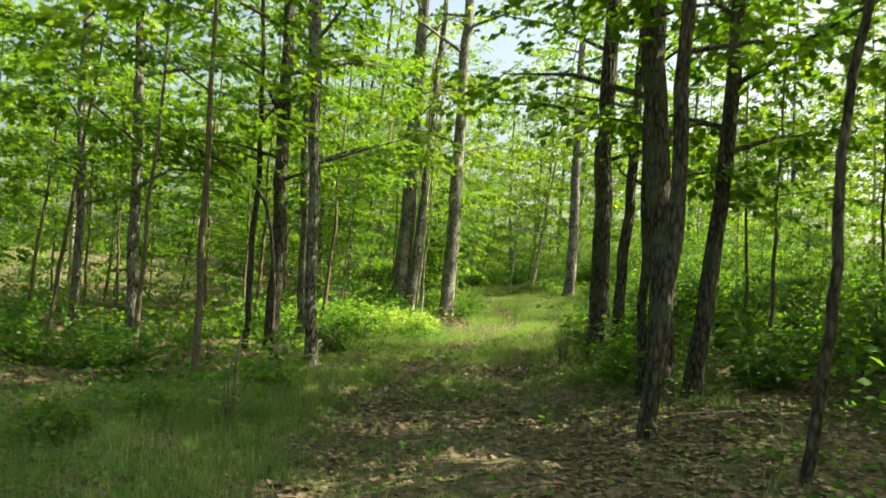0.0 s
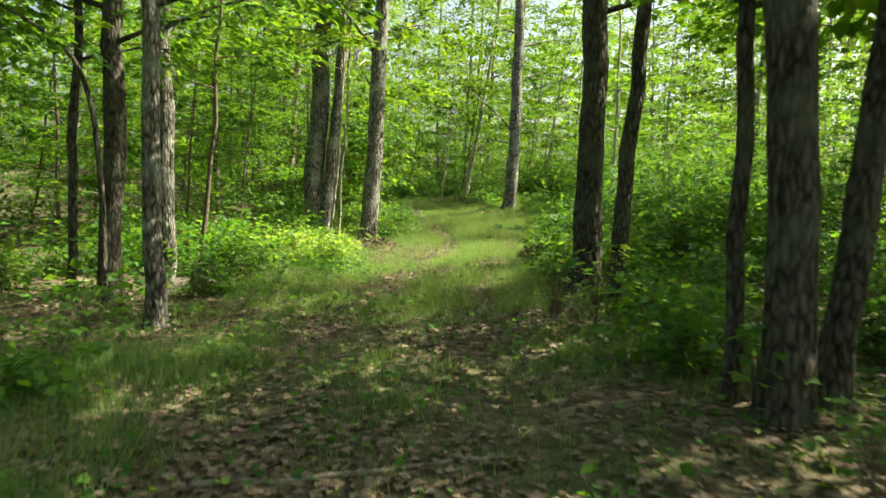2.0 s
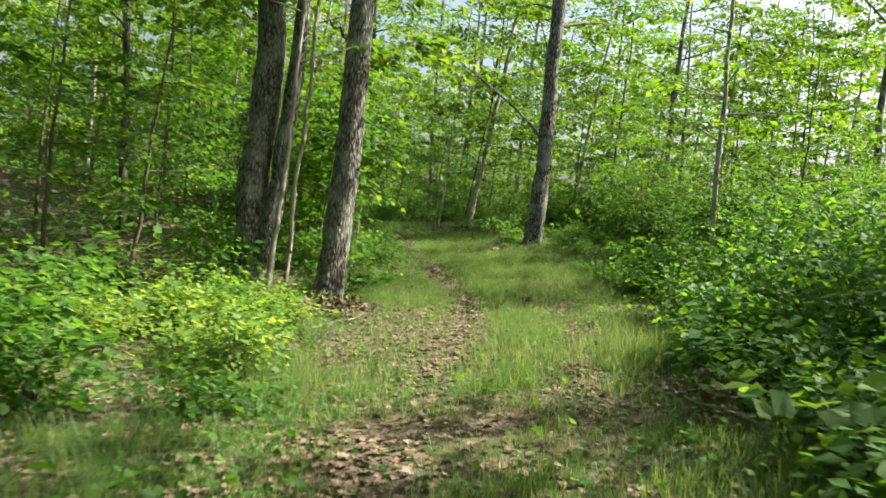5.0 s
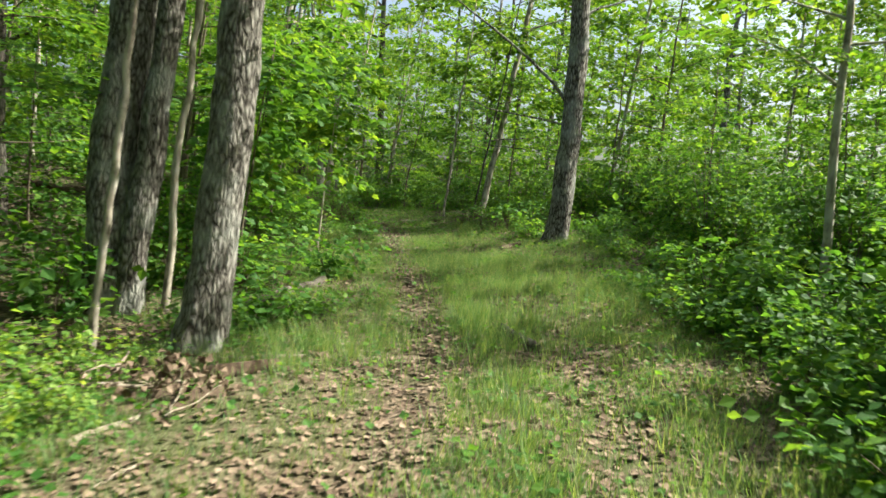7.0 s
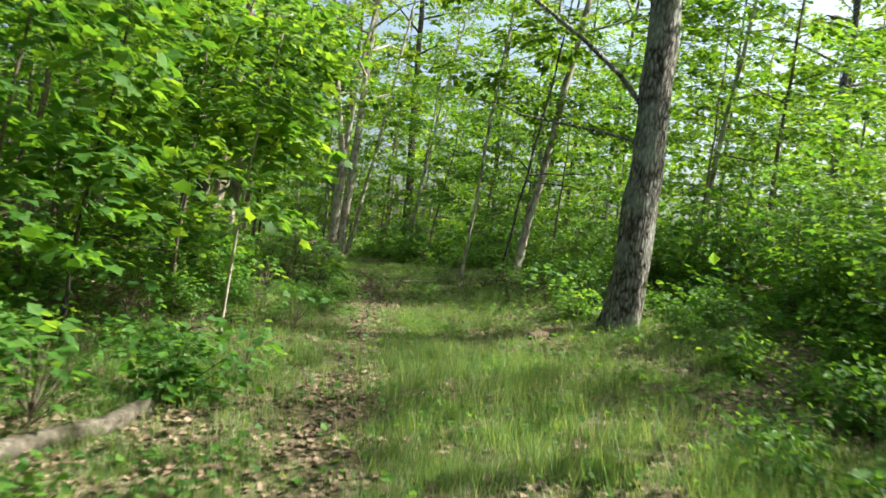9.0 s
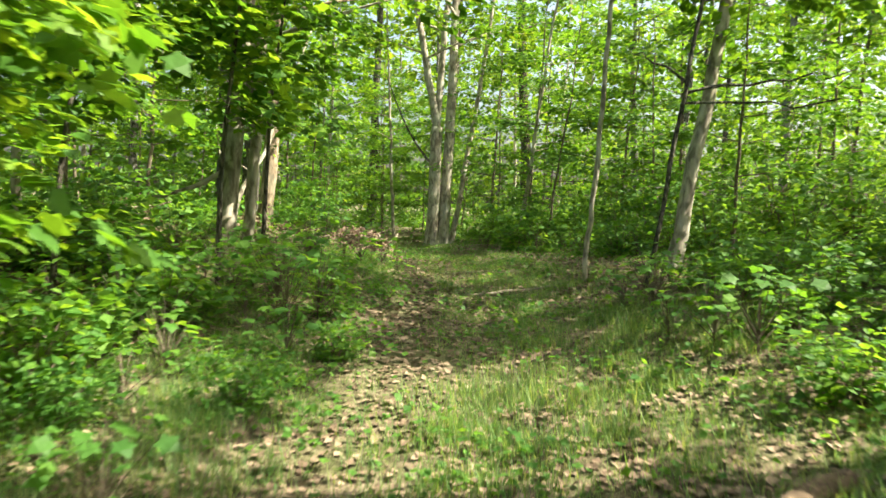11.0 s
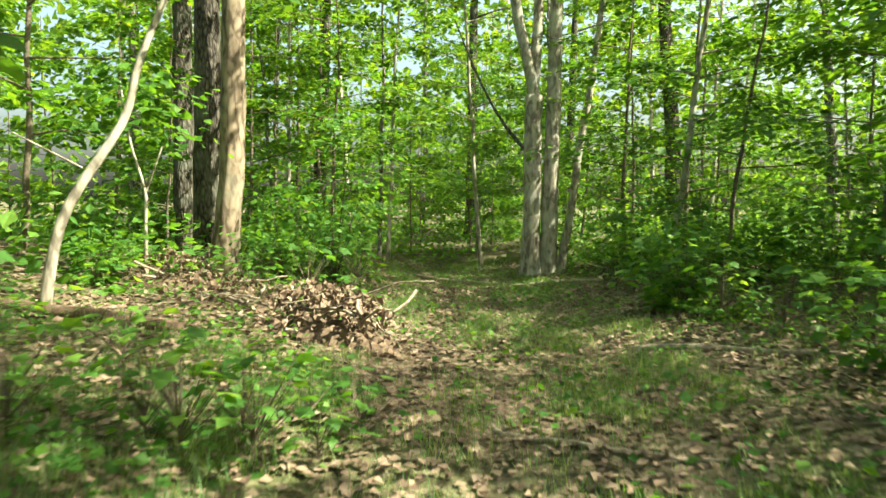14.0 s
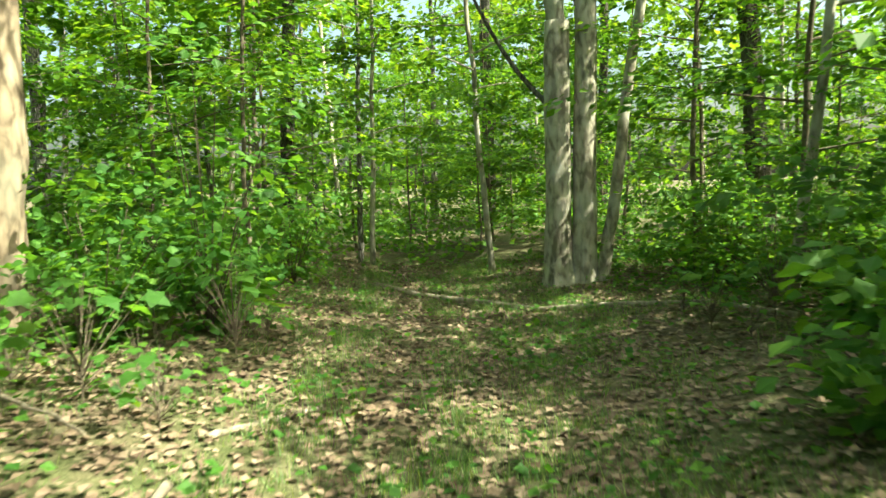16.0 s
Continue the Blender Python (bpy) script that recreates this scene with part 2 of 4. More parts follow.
LEAF_OUTLINE = np.array([(0, 0, 0), (0.42, 0.5, 0.07), (0.72, 0.3, 0.05), (1.0, 0, -0.06), (0.72, -0.3, 0.05), (0.42, -0.5, 0.07)])
MAPLE_HALF = [(0.0, 0.34, 0.0), (0.24, 0.3, 0.03), (0.52, 0.52, -0.02), (0.6, 0.27, 0.04), (0.8, 0.17, 0.01)]
MAPLE_OUTLINE = np.array([(0.07, 0, 0), *MAPLE_HALF, (1.0, 0, -0.08), *[(a, -b, c) for a, b, c in MAPLE_HALF[::-1]]])
QUAD_OUTLINE = np.array([(0, 0, 0), (0.5, 0.34, 0.06), (1.0, 0, -0.05), (0.5, -0.34, 0.06)])


def leaf_fan(pos, along, normal, size, outline):
    """Leaves of one outline at places, each along its own way. Gives corners and faces."""
    along = unit(along)
    across = unit(np.cross(normal, along))
    normal = np.cross(along, across)
    o = outline[None] * size[:, None, None]
    v = pos[:, None] + o[..., :1] * along[:, None] + o[..., 1:2] * across[:, None] + o[..., 2:] * normal[:, None]
    k = len(outline)
    return v.reshape(-1, 3), np.arange(len(pos) * k).reshape(-1, k)


def spray_leaves(rng, starts, ways, length, per, size, outline, droop=0.25, lay=0.4):
    """Flat sprays: leaves set left and right along twigs that start at places and run along ways."""
    n = len(starts)
    s = rng.uniform(0.08, 1, (n, per))
    side = np.where(np.arange(per) % 2, 1.0, -1.0)[None, :]
    ways = unit(ways)
    across = unit(np.cross(ways, [0, 0, 1.0]))
    spread = length[:, None] * 0.42 * rng.uniform(0.05, 1, (n, per)) * (1.05 - 0.6 * s)
    pos = starts[:, None] + ways[:, None] * (s * length[:, None])[..., None] + across[:, None] * (side * spread)[..., None]
    pos[..., 2] -= droop * length[:, None] * s**2 - rng.normal(0, 0.035, (n, per))
    along = ways[:, None] * rng.uniform(0.3, 1, (n, per, 1)) + across[:, None] * side[..., None] * rng.uniform(0.3, 1, (n, per, 1))
    along[..., 2] -= rng.uniform(0, 0.6, (n, per))
    normal = np.array([0, 0, 1.0]) + rng.normal(0, lay, (n, per, 3))
    sz = size * rng.uniform(0.65, 1.25, n * per)
    return leaf_fan(pos.reshape(-1, 3), along.reshape(-1, 3), normal.reshape(-1, 3), sz, outline)


def tube(points, radii, seg=6, ridges=0.0, flare=0.0, phase=0.0):
    """A round, tapered stem through points. ridges: depth of the bark's furrows; flare: how far the foot spreads into roots."""
    points, radii = np.asarray(points, float), np.asarray(radii, float)
    t = unit(np.gradient(points, axis=0))
    ref = np.where(np.abs(t[:, :1]) > 0.9, [[0, 1.0, 0]], [[1.0, 0, 0]])
    a = unit(np.cross(t, ref))
    b = np.cross(t, a)
    ang = np.linspace(0, 2 * math.pi, seg, endpoint=False)
    r = np.repeat(radii[:, None], seg, 1)
    if ridges or flare:
        h = points[:, 2] - points[0, 2]
        for i in range(len(points)):
            root = flare * math.exp(-h[i] / 0.22)
            for j in range(seg):
                c, s = math.cos(ang[j]), math.sin(ang[j])
                k = 9.0
                f = ridges * (abs(noise.noise((c * k * 0.55 + phase, s * k * 0.55, h[i] * 2.2))) * 2 - 0.4)
                f += 0.08 * noise.noise((c + phase, s, h[i] * 0.7))
                r[i, j] *= 1 + f + root * (0.55 + 0.45 * math.cos(5 * ang[j] + phase + 0.4 * math.sin(2 * ang[j])))
    v = points[:, None] + r[..., None] * (np.cos(ang)[None, :, None] * a[:, None] + np.sin(ang)[None, :, None] * b[:, None])
    n = len(points)
    i, j = np.meshgrid(np.arange(n - 1), np.arange(seg), indexing="ij")
    q = np.stack([i * seg + j, i * seg + (j + 1) % seg, (i + 1) * seg + (j + 1) % seg, (i + 1) * seg + j], -1).reshape(-1, 4)
    top = np.array([np.arange(seg) + (n - 1) * seg])
    return v.reshape(-1, 3), [q, top]


def join(pieces):
    """Joins (corners, faces) pieces into one. Faces may be an array or a list of arrays."""
    verts, by, base = [], {}, 0
    for v, f in pieces:
        for a in (f if isinstance(f, list) else [f]):
            by.setdefault(a.shape[1], []).append(a + base)
        verts.append(v)
        base += len(v)
    return np.concatenate(verts), [np.concatenate(a) for a in by.values()]


def crooked(rng, base, height, lean, wobble, steps):
    """A stem's middle line: from base up to height, leaning by lean a metre and wandering a little."""
    h = np.linspace(0, 1, steps) ** 1.25 * height
    w = np.cumsum(rng.normal(0, wobble, (steps, 2)), 0) * np.sqrt(np.gradient(h))[:, None]
    w -= w[0]
    return np.stack([base[0] + lean[0] * h + w[:, 0], base[1] + lean[1] * h + w[:, 1], base[2] + h], 1)


def boughs(rng, line, radii, count, low, high, reach, up, sprays, per, size, outline, length=0.9, lay=0.4, droop=0.25):
    """Limbs off a stem between two heights, with leafy sprays along them. Gives the wood's pieces and the leaves' pieces."""
    wood, starts, ways, lens = [], [], [], []
    hs = line[:, 2] - line[0, 2]
    for i in range(count):
        h = low + (high - low) * (i + rng.uniform(0, 1)) / count
        p0 = np.array([np.interp(h, hs, line[:, k]) for k in range(3)])
        az = i * 2.4 + rng.uniform(-0.6, 0.6)
        frac = (h - low) / max(high - low, 0.1)
        out = reach * (0.35 + 0.65 * math.sin(math.pi * min(1, 0.25 + 0.7 * frac))) * rng.uniform(0.7, 1.15)
        way = np.array([math.cos(az), math.sin(az), 0])
        s = np.linspace(0, 1, 5)
        pts = p0 + way * (s * out)[:, None] + np.array([0, 0, 1.0]) * (up * out * (s - 0.45 * s**2))[:, None] + rng.normal(0, 0.04, (5, 3)) * s[:, None] * out
        r0 = min(np.interp(h, hs, radii) * 0.5, 0.012 + 0.016 * out)
        wood.append(tube(pts[::2], (r0 * (1 - 0.8 * s))[::2], 5))
        for k in range(sprays):
            f = rng.uniform(0.25, 1.0)
            q = np.array([np.interp(f, s, pts[:, c]) for c in range(3)])
            turn = rng.uniform(-1.1, 1.1)
            c, sn = math.cos(turn), math.sin(turn)
            starts.append(q + rng.normal(0, 0.05, 3))
            ways.append((way[0] * c - way[1] * sn, way[0] * sn + way[1] * c, rng.uniform(-0.15, 0.35)))
            lens.append(length * rng.uniform(0.6, 1.3))
    leaves = spray_leaves(rng, np.array(starts), np.array(ways), np.array(lens), per, size, outline, droop, lay)
    return wood, leaves


def thing(name, label, category, group="", at=None):
    ob = new(name)
    ob.empty_display_size = 0.2
    if at is not None:
        ob.location = at
    return tagged(ob, label, category, group)


# ---- ground ----
def stretch(lo, hi, step, far):
    """Grid lines: close together from lo to hi, then ever wider out to far."""
    inner = list(np.arange(lo, hi + 1e-6, step))
    g, a, b = step, [], []
    lo_, hi_ = lo, hi
    while hi_ < far:
        g *= 1.35
        hi_ += g
        b.append(hi_)
    g = step
    while lo_ > -far:
        g *= 1.35
        lo_ -= g
        a.append(lo_)
    return np.array(a[::-1] + inner + b)


gx, gy = stretch(-8, 9, 0.2, 600), stretch(-2, 50, 0.2, 700)
X, Y = np.meshgrid(gx, gy)
Z = height_at(X, Y)
near_lane = (np.abs(X) < 12) & (Y > -4) & (Y < 54)
Z = Z + np.where(near_lane, np.random.default_rng(3).normal(0, 0.008, Z.shape), 0)
nx, ny = len(gx), len(gy)
I, J = np.meshgrid(np.arange(nx - 1), np.arange(ny - 1))
q = np.stack([J * nx + I, J * nx + I + 1, (J + 1) * nx + I + 1, (J + 1) * nx + I], -1).reshape(-1, 4)
ground = part("ground", mesh_of("ground", np.stack([X, Y, Z], -1).reshape(-1, 3), [q], True), SOIL)
tagged(ground, "brown forest soil strewn with dead leaves and moss", "ground", kind="structure")


# ---- trees that the track passes ----
def big_tree(x, y, r, height, lean=(0, 0), bark=BARK, seed=1, crown=(6, 14, 2.6, 12), flare=0.55, label="", name="tree", stems=(), boughs_low=(), leaf=LEAF_HIGH, size=0.17, detail=1.0):
    """A grown tree: trunk with root flare and limbs, and a crown of leafy sprays. stems: more stems off the same foot."""
    rng = np.random.default_rng(seed)
    z = float(height_at(x, y)) - 0.04
    t = thing(name, label, "tree", at=(x, y, z))
    steps, seg = int(34 * detail), max(10, int(26 * detail))
    line = crooked(rng, (0, 0, 0), height, lean, 0.028, steps)
    hs = line[:, 2] / height
    radii = r * (1 - 0.72 * hs**1.1)
    pieces = [tube(line, radii, seg, 0.12, flare, seed)]
    wood, leaves = boughs(rng, line, radii, crown[3], crown[0], crown[1], crown[2], 0.45, 6, 26, size, QUAD_OUTLINE, 1.1)
    part("trunk", mesh_of("trunk", *join(pieces), True), bark, t)
    for dx, dy, rr, hh, ll in stems:
        l2 = crooked(rng, (dx, dy, float(height_at(x + dx, y + dy)) - z - 0.05), hh, ll, 0.03, steps)
        part("stem", mesh_of("stem", *tube(l2, rr * (1 - 0.7 * (l2[:, 2] / hh).clip(0, 1)), seg, 0.14, flare * 0.7, seed + dx), True), bark, t)
    foliage("branchwork", mesh_of("branchwork", *join(wood), True), bark, t)
    foliage("crown", mesh_of("crown", leaves[0], [leaves[1]]), leaf, t)
    for h, az, reach, up, rr in boughs_low:
        p0 = np.array([np.interp(h, line[:, 2], line[:, k]) for k in range(3)])
        s = np.linspace(0, 1, 9)
        way = np.array([math.cos(radians(az)), math.sin(radians(az)), 0])
        pts = p0 + way * (s * reach)[:, None] + np.array([0, 0, 1.0]) * (up * s**0.8)[:, None] + rng.normal(0, 0.035, (9, 3)) * s[:, None]
        part("branch", mesh_of("branch", *tube(pts, rr * (1 - 0.75 * s), 7), True), bark, t)
    return t


big_tree(-6.8, 14.2, 0.085, 13, (-0.05, 0.02), BARK, 11, label="slim brown-grey tree trunk in the shaded woods", leaf=LEAF, size=0.14, crown=(2.6, 12, 2.3, 14))
big_tree(-5.38, 13.42, 0.105, 14, (-0.06, 0.02), BARK, 12, label="straight brown tree trunk rising from short grass", leaf=LEAF, size=0.14, crown=(2.4, 13, 2.4, 15))
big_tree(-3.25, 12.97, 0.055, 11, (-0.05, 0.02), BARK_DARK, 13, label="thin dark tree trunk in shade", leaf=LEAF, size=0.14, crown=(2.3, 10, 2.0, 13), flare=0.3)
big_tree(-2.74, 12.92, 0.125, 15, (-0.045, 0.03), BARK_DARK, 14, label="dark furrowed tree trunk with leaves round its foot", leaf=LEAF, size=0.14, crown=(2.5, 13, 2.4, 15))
big_tree(-1.79, 11.15, 0.09, 15, (-0.07, 0.03), BARK, 15, label="grey-brown tree trunk with peeling bark", leaf=LEAF, size=0.14, crown=(2.9, 13, 2.3, 14))
big_tree(-2.53, 14.31, 0.12, 15, (-0.05, 0.035), BARK, 16, label="two-toned grey tree trunk beside a fallen log", leaf=LEAF, size=0.14, crown=(3.1, 13, 2.5, 14))
big_tree(-1.1, 22.95, 0.25, 18, (0.02, 0.04), BARK, 17, label="thick grey tree with a pale peeled stem grown to its side", crown=(4.2, 16, 3.0, 16), stems=((0.24, -0.12, 0.15, 12, (0.035, 0.03)),), detail=1.3)
big_tree(0.2, 21.45, 0.2, 17, (0.0, 0.045), BARK, 18, label="grey furrowed oak-like trunk standing at the edge of the track", crown=(4.5, 15, 2.8, 14), boughs_low=((3.55, 200, 0.5, 0.5, 0.04), (4.3, 150, 1.6, 1.8, 0.06)), detail=1.4)
big_tree(4.93, 28.75, 0.2, 18, (0.0, 0.02), BARK, 19, label="brown-grey tree trunk above the shrubs with a long low branch", crown=(4.6, 16, 2.8, 14), boughs_low=((2.5, 158, 3.6, 2.7, 0.036), (2.2, 175, 2.4, 0.3, 0.022), (4.2, 20, 1.6, 0.8, 0.03), (3.6, 170, 0.5, 2.2, 0.03)), detail=1.3)
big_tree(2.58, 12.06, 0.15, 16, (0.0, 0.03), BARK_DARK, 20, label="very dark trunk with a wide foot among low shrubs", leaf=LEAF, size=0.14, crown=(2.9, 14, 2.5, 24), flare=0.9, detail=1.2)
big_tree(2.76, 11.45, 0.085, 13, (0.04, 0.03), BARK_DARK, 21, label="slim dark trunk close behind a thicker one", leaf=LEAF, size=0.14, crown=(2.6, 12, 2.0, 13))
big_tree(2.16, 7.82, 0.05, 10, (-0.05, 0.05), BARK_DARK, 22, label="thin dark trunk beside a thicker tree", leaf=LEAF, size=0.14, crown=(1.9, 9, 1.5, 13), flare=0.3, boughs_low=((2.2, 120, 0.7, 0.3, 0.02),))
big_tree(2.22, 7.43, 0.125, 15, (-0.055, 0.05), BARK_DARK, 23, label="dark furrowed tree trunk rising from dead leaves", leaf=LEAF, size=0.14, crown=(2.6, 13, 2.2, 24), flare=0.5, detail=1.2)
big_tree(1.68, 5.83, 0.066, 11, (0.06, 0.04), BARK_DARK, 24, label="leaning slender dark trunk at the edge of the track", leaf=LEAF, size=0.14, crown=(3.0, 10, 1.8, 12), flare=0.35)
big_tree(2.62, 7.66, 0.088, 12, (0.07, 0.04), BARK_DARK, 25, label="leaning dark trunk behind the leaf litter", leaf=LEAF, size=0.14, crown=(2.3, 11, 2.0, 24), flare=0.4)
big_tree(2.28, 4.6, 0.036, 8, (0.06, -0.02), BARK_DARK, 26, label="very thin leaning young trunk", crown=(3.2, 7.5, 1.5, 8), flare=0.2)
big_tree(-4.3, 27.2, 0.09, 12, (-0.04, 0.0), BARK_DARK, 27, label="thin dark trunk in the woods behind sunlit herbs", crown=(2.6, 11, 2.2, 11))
big_tree(-0.62, 21.25, 0.036, 8, (-0.0, 0.05), BARK_PALE, 28, label="thin pale sapling stem beside large trunks", crown=(3.0, 7.5, 1.5, 8), flare=0.2)
big_tree(-0.5, 22.9, 0.04, 9, (0.01, 0.05), BARK_PALE, 29, label="thin pale stem between two large trunks", crown=(3.5, 8.5, 1.5, 8), flare=0.2)
big_tree(-1.35, 34.4, 0.115, 13, (0.03, 0.05), BARK_PALE, 30, label="sunlit tan twin-stemmed tree hung with leaves", crown=(2.3, 11, 2.6, 14), stems=((0.2, 0.2, 0.075, 11, (0.03, 0.03)),), boughs_low=((1.15, 215, 0.9, -0.5, 0.045), (1.5, -10, 0.8, 0.35, 0.035)), leaf=LEAF)
big_tree(-3.54, 40.5, 0.16, 16, (0.02, 0.03), BARK_TAN, 31, label="thick tan trunk, sunlit, above withered leaves", crown=(4.2, 14, 2.8, 12), detail=1.2)
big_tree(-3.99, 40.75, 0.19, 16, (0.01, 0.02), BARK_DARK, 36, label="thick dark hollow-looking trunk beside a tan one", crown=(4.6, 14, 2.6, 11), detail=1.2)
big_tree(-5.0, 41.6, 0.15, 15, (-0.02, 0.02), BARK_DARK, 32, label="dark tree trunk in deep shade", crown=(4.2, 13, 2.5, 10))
big_tree(3.2, 34.0, 0.03, 10, (0.05, 0.06), BARK_PALE, 33, label="pale crooked thin stem leaning over the track", crown=(3.0, 9, 1.9, 11), flare=0.2)
big_tree(3.77, 33.05, 0.024, 9, (0.12, 0.1), BARK_DARK, 34, label="dark mossy leaning sapling with long side branches", crown=(2.4, 8, 2.0, 10), flare=0.2, boughs_low=((2.0, 20, 1.8, 0.35, 0.02), (2.1, 150, 0.7, 0.4, 0.015), (1.9, -10, 1.6, 0.0, 0.014)))
big_tree(4.2, 34.5, 0.082, 14, (0.13, 0.1), BARK_PALE, 35, label="pale grey leaning trunk above the thicket", crown=(4.6, 13, 2.4, 11))


def forked_tree():
    """The great pale tree at the track's bend: three stems off one foot, forking upwards."""
    rng = np.random.default_rng(40)
    x, y = -1.03, 46.4
    z = float(height_at(x, y)) - 0.05
    t = thing("tree", "great pale-barked tree of three stems forking upwards at the bend", "tree", at=(x, y, z))
    a = crooked(rng, (0, 0, 0), 3.4, (0.0, 0.03), 0.012, 26)
    part("stem", mesh_of("stem", *tube(a, 0.175 * (1 - 0.035 * a[:, 2]), 30, 0.05, 0.5, 3), True), BARK_PALE, t)
    top = a[-1]
    parts_ = [((-0.2, 0.02), 9, 0.12), ((0.06, 0.03), 10, 0.115)]
    lines = []
    for i, (ln, h, r) in enumerate(parts_):
        l2 = crooked(rng, tuple(top - np.array([-0.05 + 0.1 * i, 0, 0.35])), h, ln, 0.03, 24)
        lines.append((l2, r))
        part("stem", mesh_of("stem", *tube(l2, r * np.linspace(1, 0.35, 24), 18, 0.05, 0, 5 + i), True), BARK_PALE, t)
    b = crooked(rng, (0.29, 0.1, 0), 14, (0.008, 0.036), 0.008, 34)
    part("stem", mesh_of("stem", *tube(b, 0.165 * np.linspace(1, 0.4, 34), 28, 0.05, 0.45, 7), True), BARK_PALE, t)
    c = crooked(rng, (0.5, 0.14, 0), 11, (0.12, 0.05), 0.02, 30)
    part("stem", mesh_of("stem", *tube(c, 0.085 * np.linspace(1, 0.35, 30), 16, 0.05, 0.3, 8), True), BARK_PALE, t)
    s = np.linspace(0, 1, 10)[:, None]
    limb = a[18] * (1 - s) + (a[18] + np.array([-1.5, -0.2, 2.6])) * s + np.array([0.0, 0, -0.35]) * np.sin(s * math.pi)
    part("branch", mesh_of("branch", *tube(limb, 0.04 * np.linspace(1, 0.3, 10), 8), True), BARK_DARK, t, "dead arching branch")
    wood, leaves = boughs(rng, b, 0.165 * np.linspace(1, 0.35, 34), 14, 5.5, 13, 3.0, 0.5, 6, 26, 0.17, QUAD_OUTLINE, 1.1)
    w2, lv2 = boughs(rng, lines[0][0], 0.1 * np.linspace(1, 0.35, 24), 12, 1.8, 8.5, 2.6, 0.5, 6, 26, 0.17, QUAD_OUTLINE, 1.1)
    foliage("branchwork", mesh_of("branchwork", *join(wood + w2), True), BARK_PALE, t)
    v, f = join([leaves, lv2])
    foliage("crown", mesh_of("crown", v, f), LEAF_HIGH, t)


forked_tree()


def bent_sapling(base, marks, radii, bark, label, twigs=(), full=24, size=0.12, shape=LEAF_OUTLINE):
    """A crooked young stem through marks given from its foot."""
    z = float(height_at(*base)) - 0.03
    t = thing("sapling", label, "tree", at=(*base, z))
    m = np.array([(0, 0, 0), *marks], float)
    s = np.linspace(0, len(m) - 1, 24)
    pts = np.stack([np.interp(s, np.arange(len(m)), m[:, k]) for k in range(3)], 1)
    for _ in range(3):
        pts[1:-1] = (pts[:-2] + 2 * pts[1:-1] + pts[2:]) / 4
    part("trunk", mesh_of("trunk", *tube(pts, np.linspace(radii[0], radii[1], 24), 10, 0.05, 0.15, 2), True), bark, t)
    rng = np.random.default_rng(len(label))
    low = 18 if full == 24 else 9
    starts = pts[rng.integers(low, 24, full)] + rng.normal(0, 0.06, (full, 3))
    ways = np.stack([np.cos(np.arange(full) * 2.4), np.sin(np.arange(full) * 2.4), np.full(full, 0.1)], 1)
    v, f = spray_leaves(rng, starts, ways, rng.uniform(0.6, 1.2, full), 18, size, shape)
    foliage("crown", mesh_of("crown", v, [f]), LEAF, t)
    for a, b, r in twigs:
        k = np.linspace(0, 1, 6)[:, None]
        part("branch", mesh_of("branch", *tube(np.array(a) * (1 - k) + np.array(b) * k, np.linspace(r, r * 0.4, 6), 6), True), bark, t)


bent_sapling((-2.6, 12.2), [(-0.05, 0, 1.2), (-0.2, 0.05, 2.2), (-0.45, 0.1, 2.75), (-1.25, 0.15, 3.2), (-2.2, 0.2, 3.5)], (0.036, 0.016), BARK_DARK, "dark young stem arching far over to one side")
bent_sapling((-2.5, 36.9), [(0.08, 0.08, 0.75), (0.42, 0.46, 1.5), (0.45, 0.5, 1.9), (0.7, 0.78, 2.8), (0.9, 1.0, 3.6)], (0.045, 0.018), BARK_PALE, "pale crooked sapling leaning towards the track", [((0.2, 0.2, 1.1), (-0.1, -0.15, 1.35), 0.012)])
bent_sapling((-3.95, 39.6), [(0.0, 0, 0.7), (0.02, 0, 1.05), (-0.12, -0.1, 1.6), (-0.2, -0.15, 2.3)], (0.025, 0.012), BARK_PALE, "thin forked pale sapling in front of dark trunks", [((0.02, 0, 1.05), (0.18, 0.15, 1.7), 0.016)])
bent_sapling((0.62, 27.7), [(0.02, 0, 0.9), (0.06, 0.02, 1.8), (0.12, 0.03, 2.6), (0.2, 0.05, 3.2)], (0.018, 0.008), BARK_PALE, "slim maple sapling with large sunlit leaves", full=46, size=0.15, shape=MAPLE_OUTLINE)
bent_sapling((-0.4, 26.5), [(0.0, 0, 0.9), (0.05, 0.02, 1.6), (0.15, 0.03, 2.4), (0.2, 0.05, 3.4)], (0.022, 0.008), BARK_DARK, "young maple with bright hanging leaves by the track", full=56, size=0.15, shape=MAPLE_OUTLINE)
bent_sapling((-0.1, 24.6), [(0.0, 0, 0.7), (0.05, 0.02, 1.3), (0.1, 0.03, 2.2), (0.2, 0.05, 3.0)], (0.02, 0.008), TWIG, "leafy young maple at the edge of the track", full=44, size=0.14, shape=MAPLE_OUTLINE)
bent_sapling((-0.3, 32.2), [(0.0, 0, 1.2), (0.1, 0.0, 2.2), (0.25, -0.1, 3.2), (0.5, -0.2, 4.2)], (0.028, 0.01), BARK_DARK, "young maple whose leafy boughs hang over the verge", full=80, size=0.15, shape=MAPLE_OUTLINE)

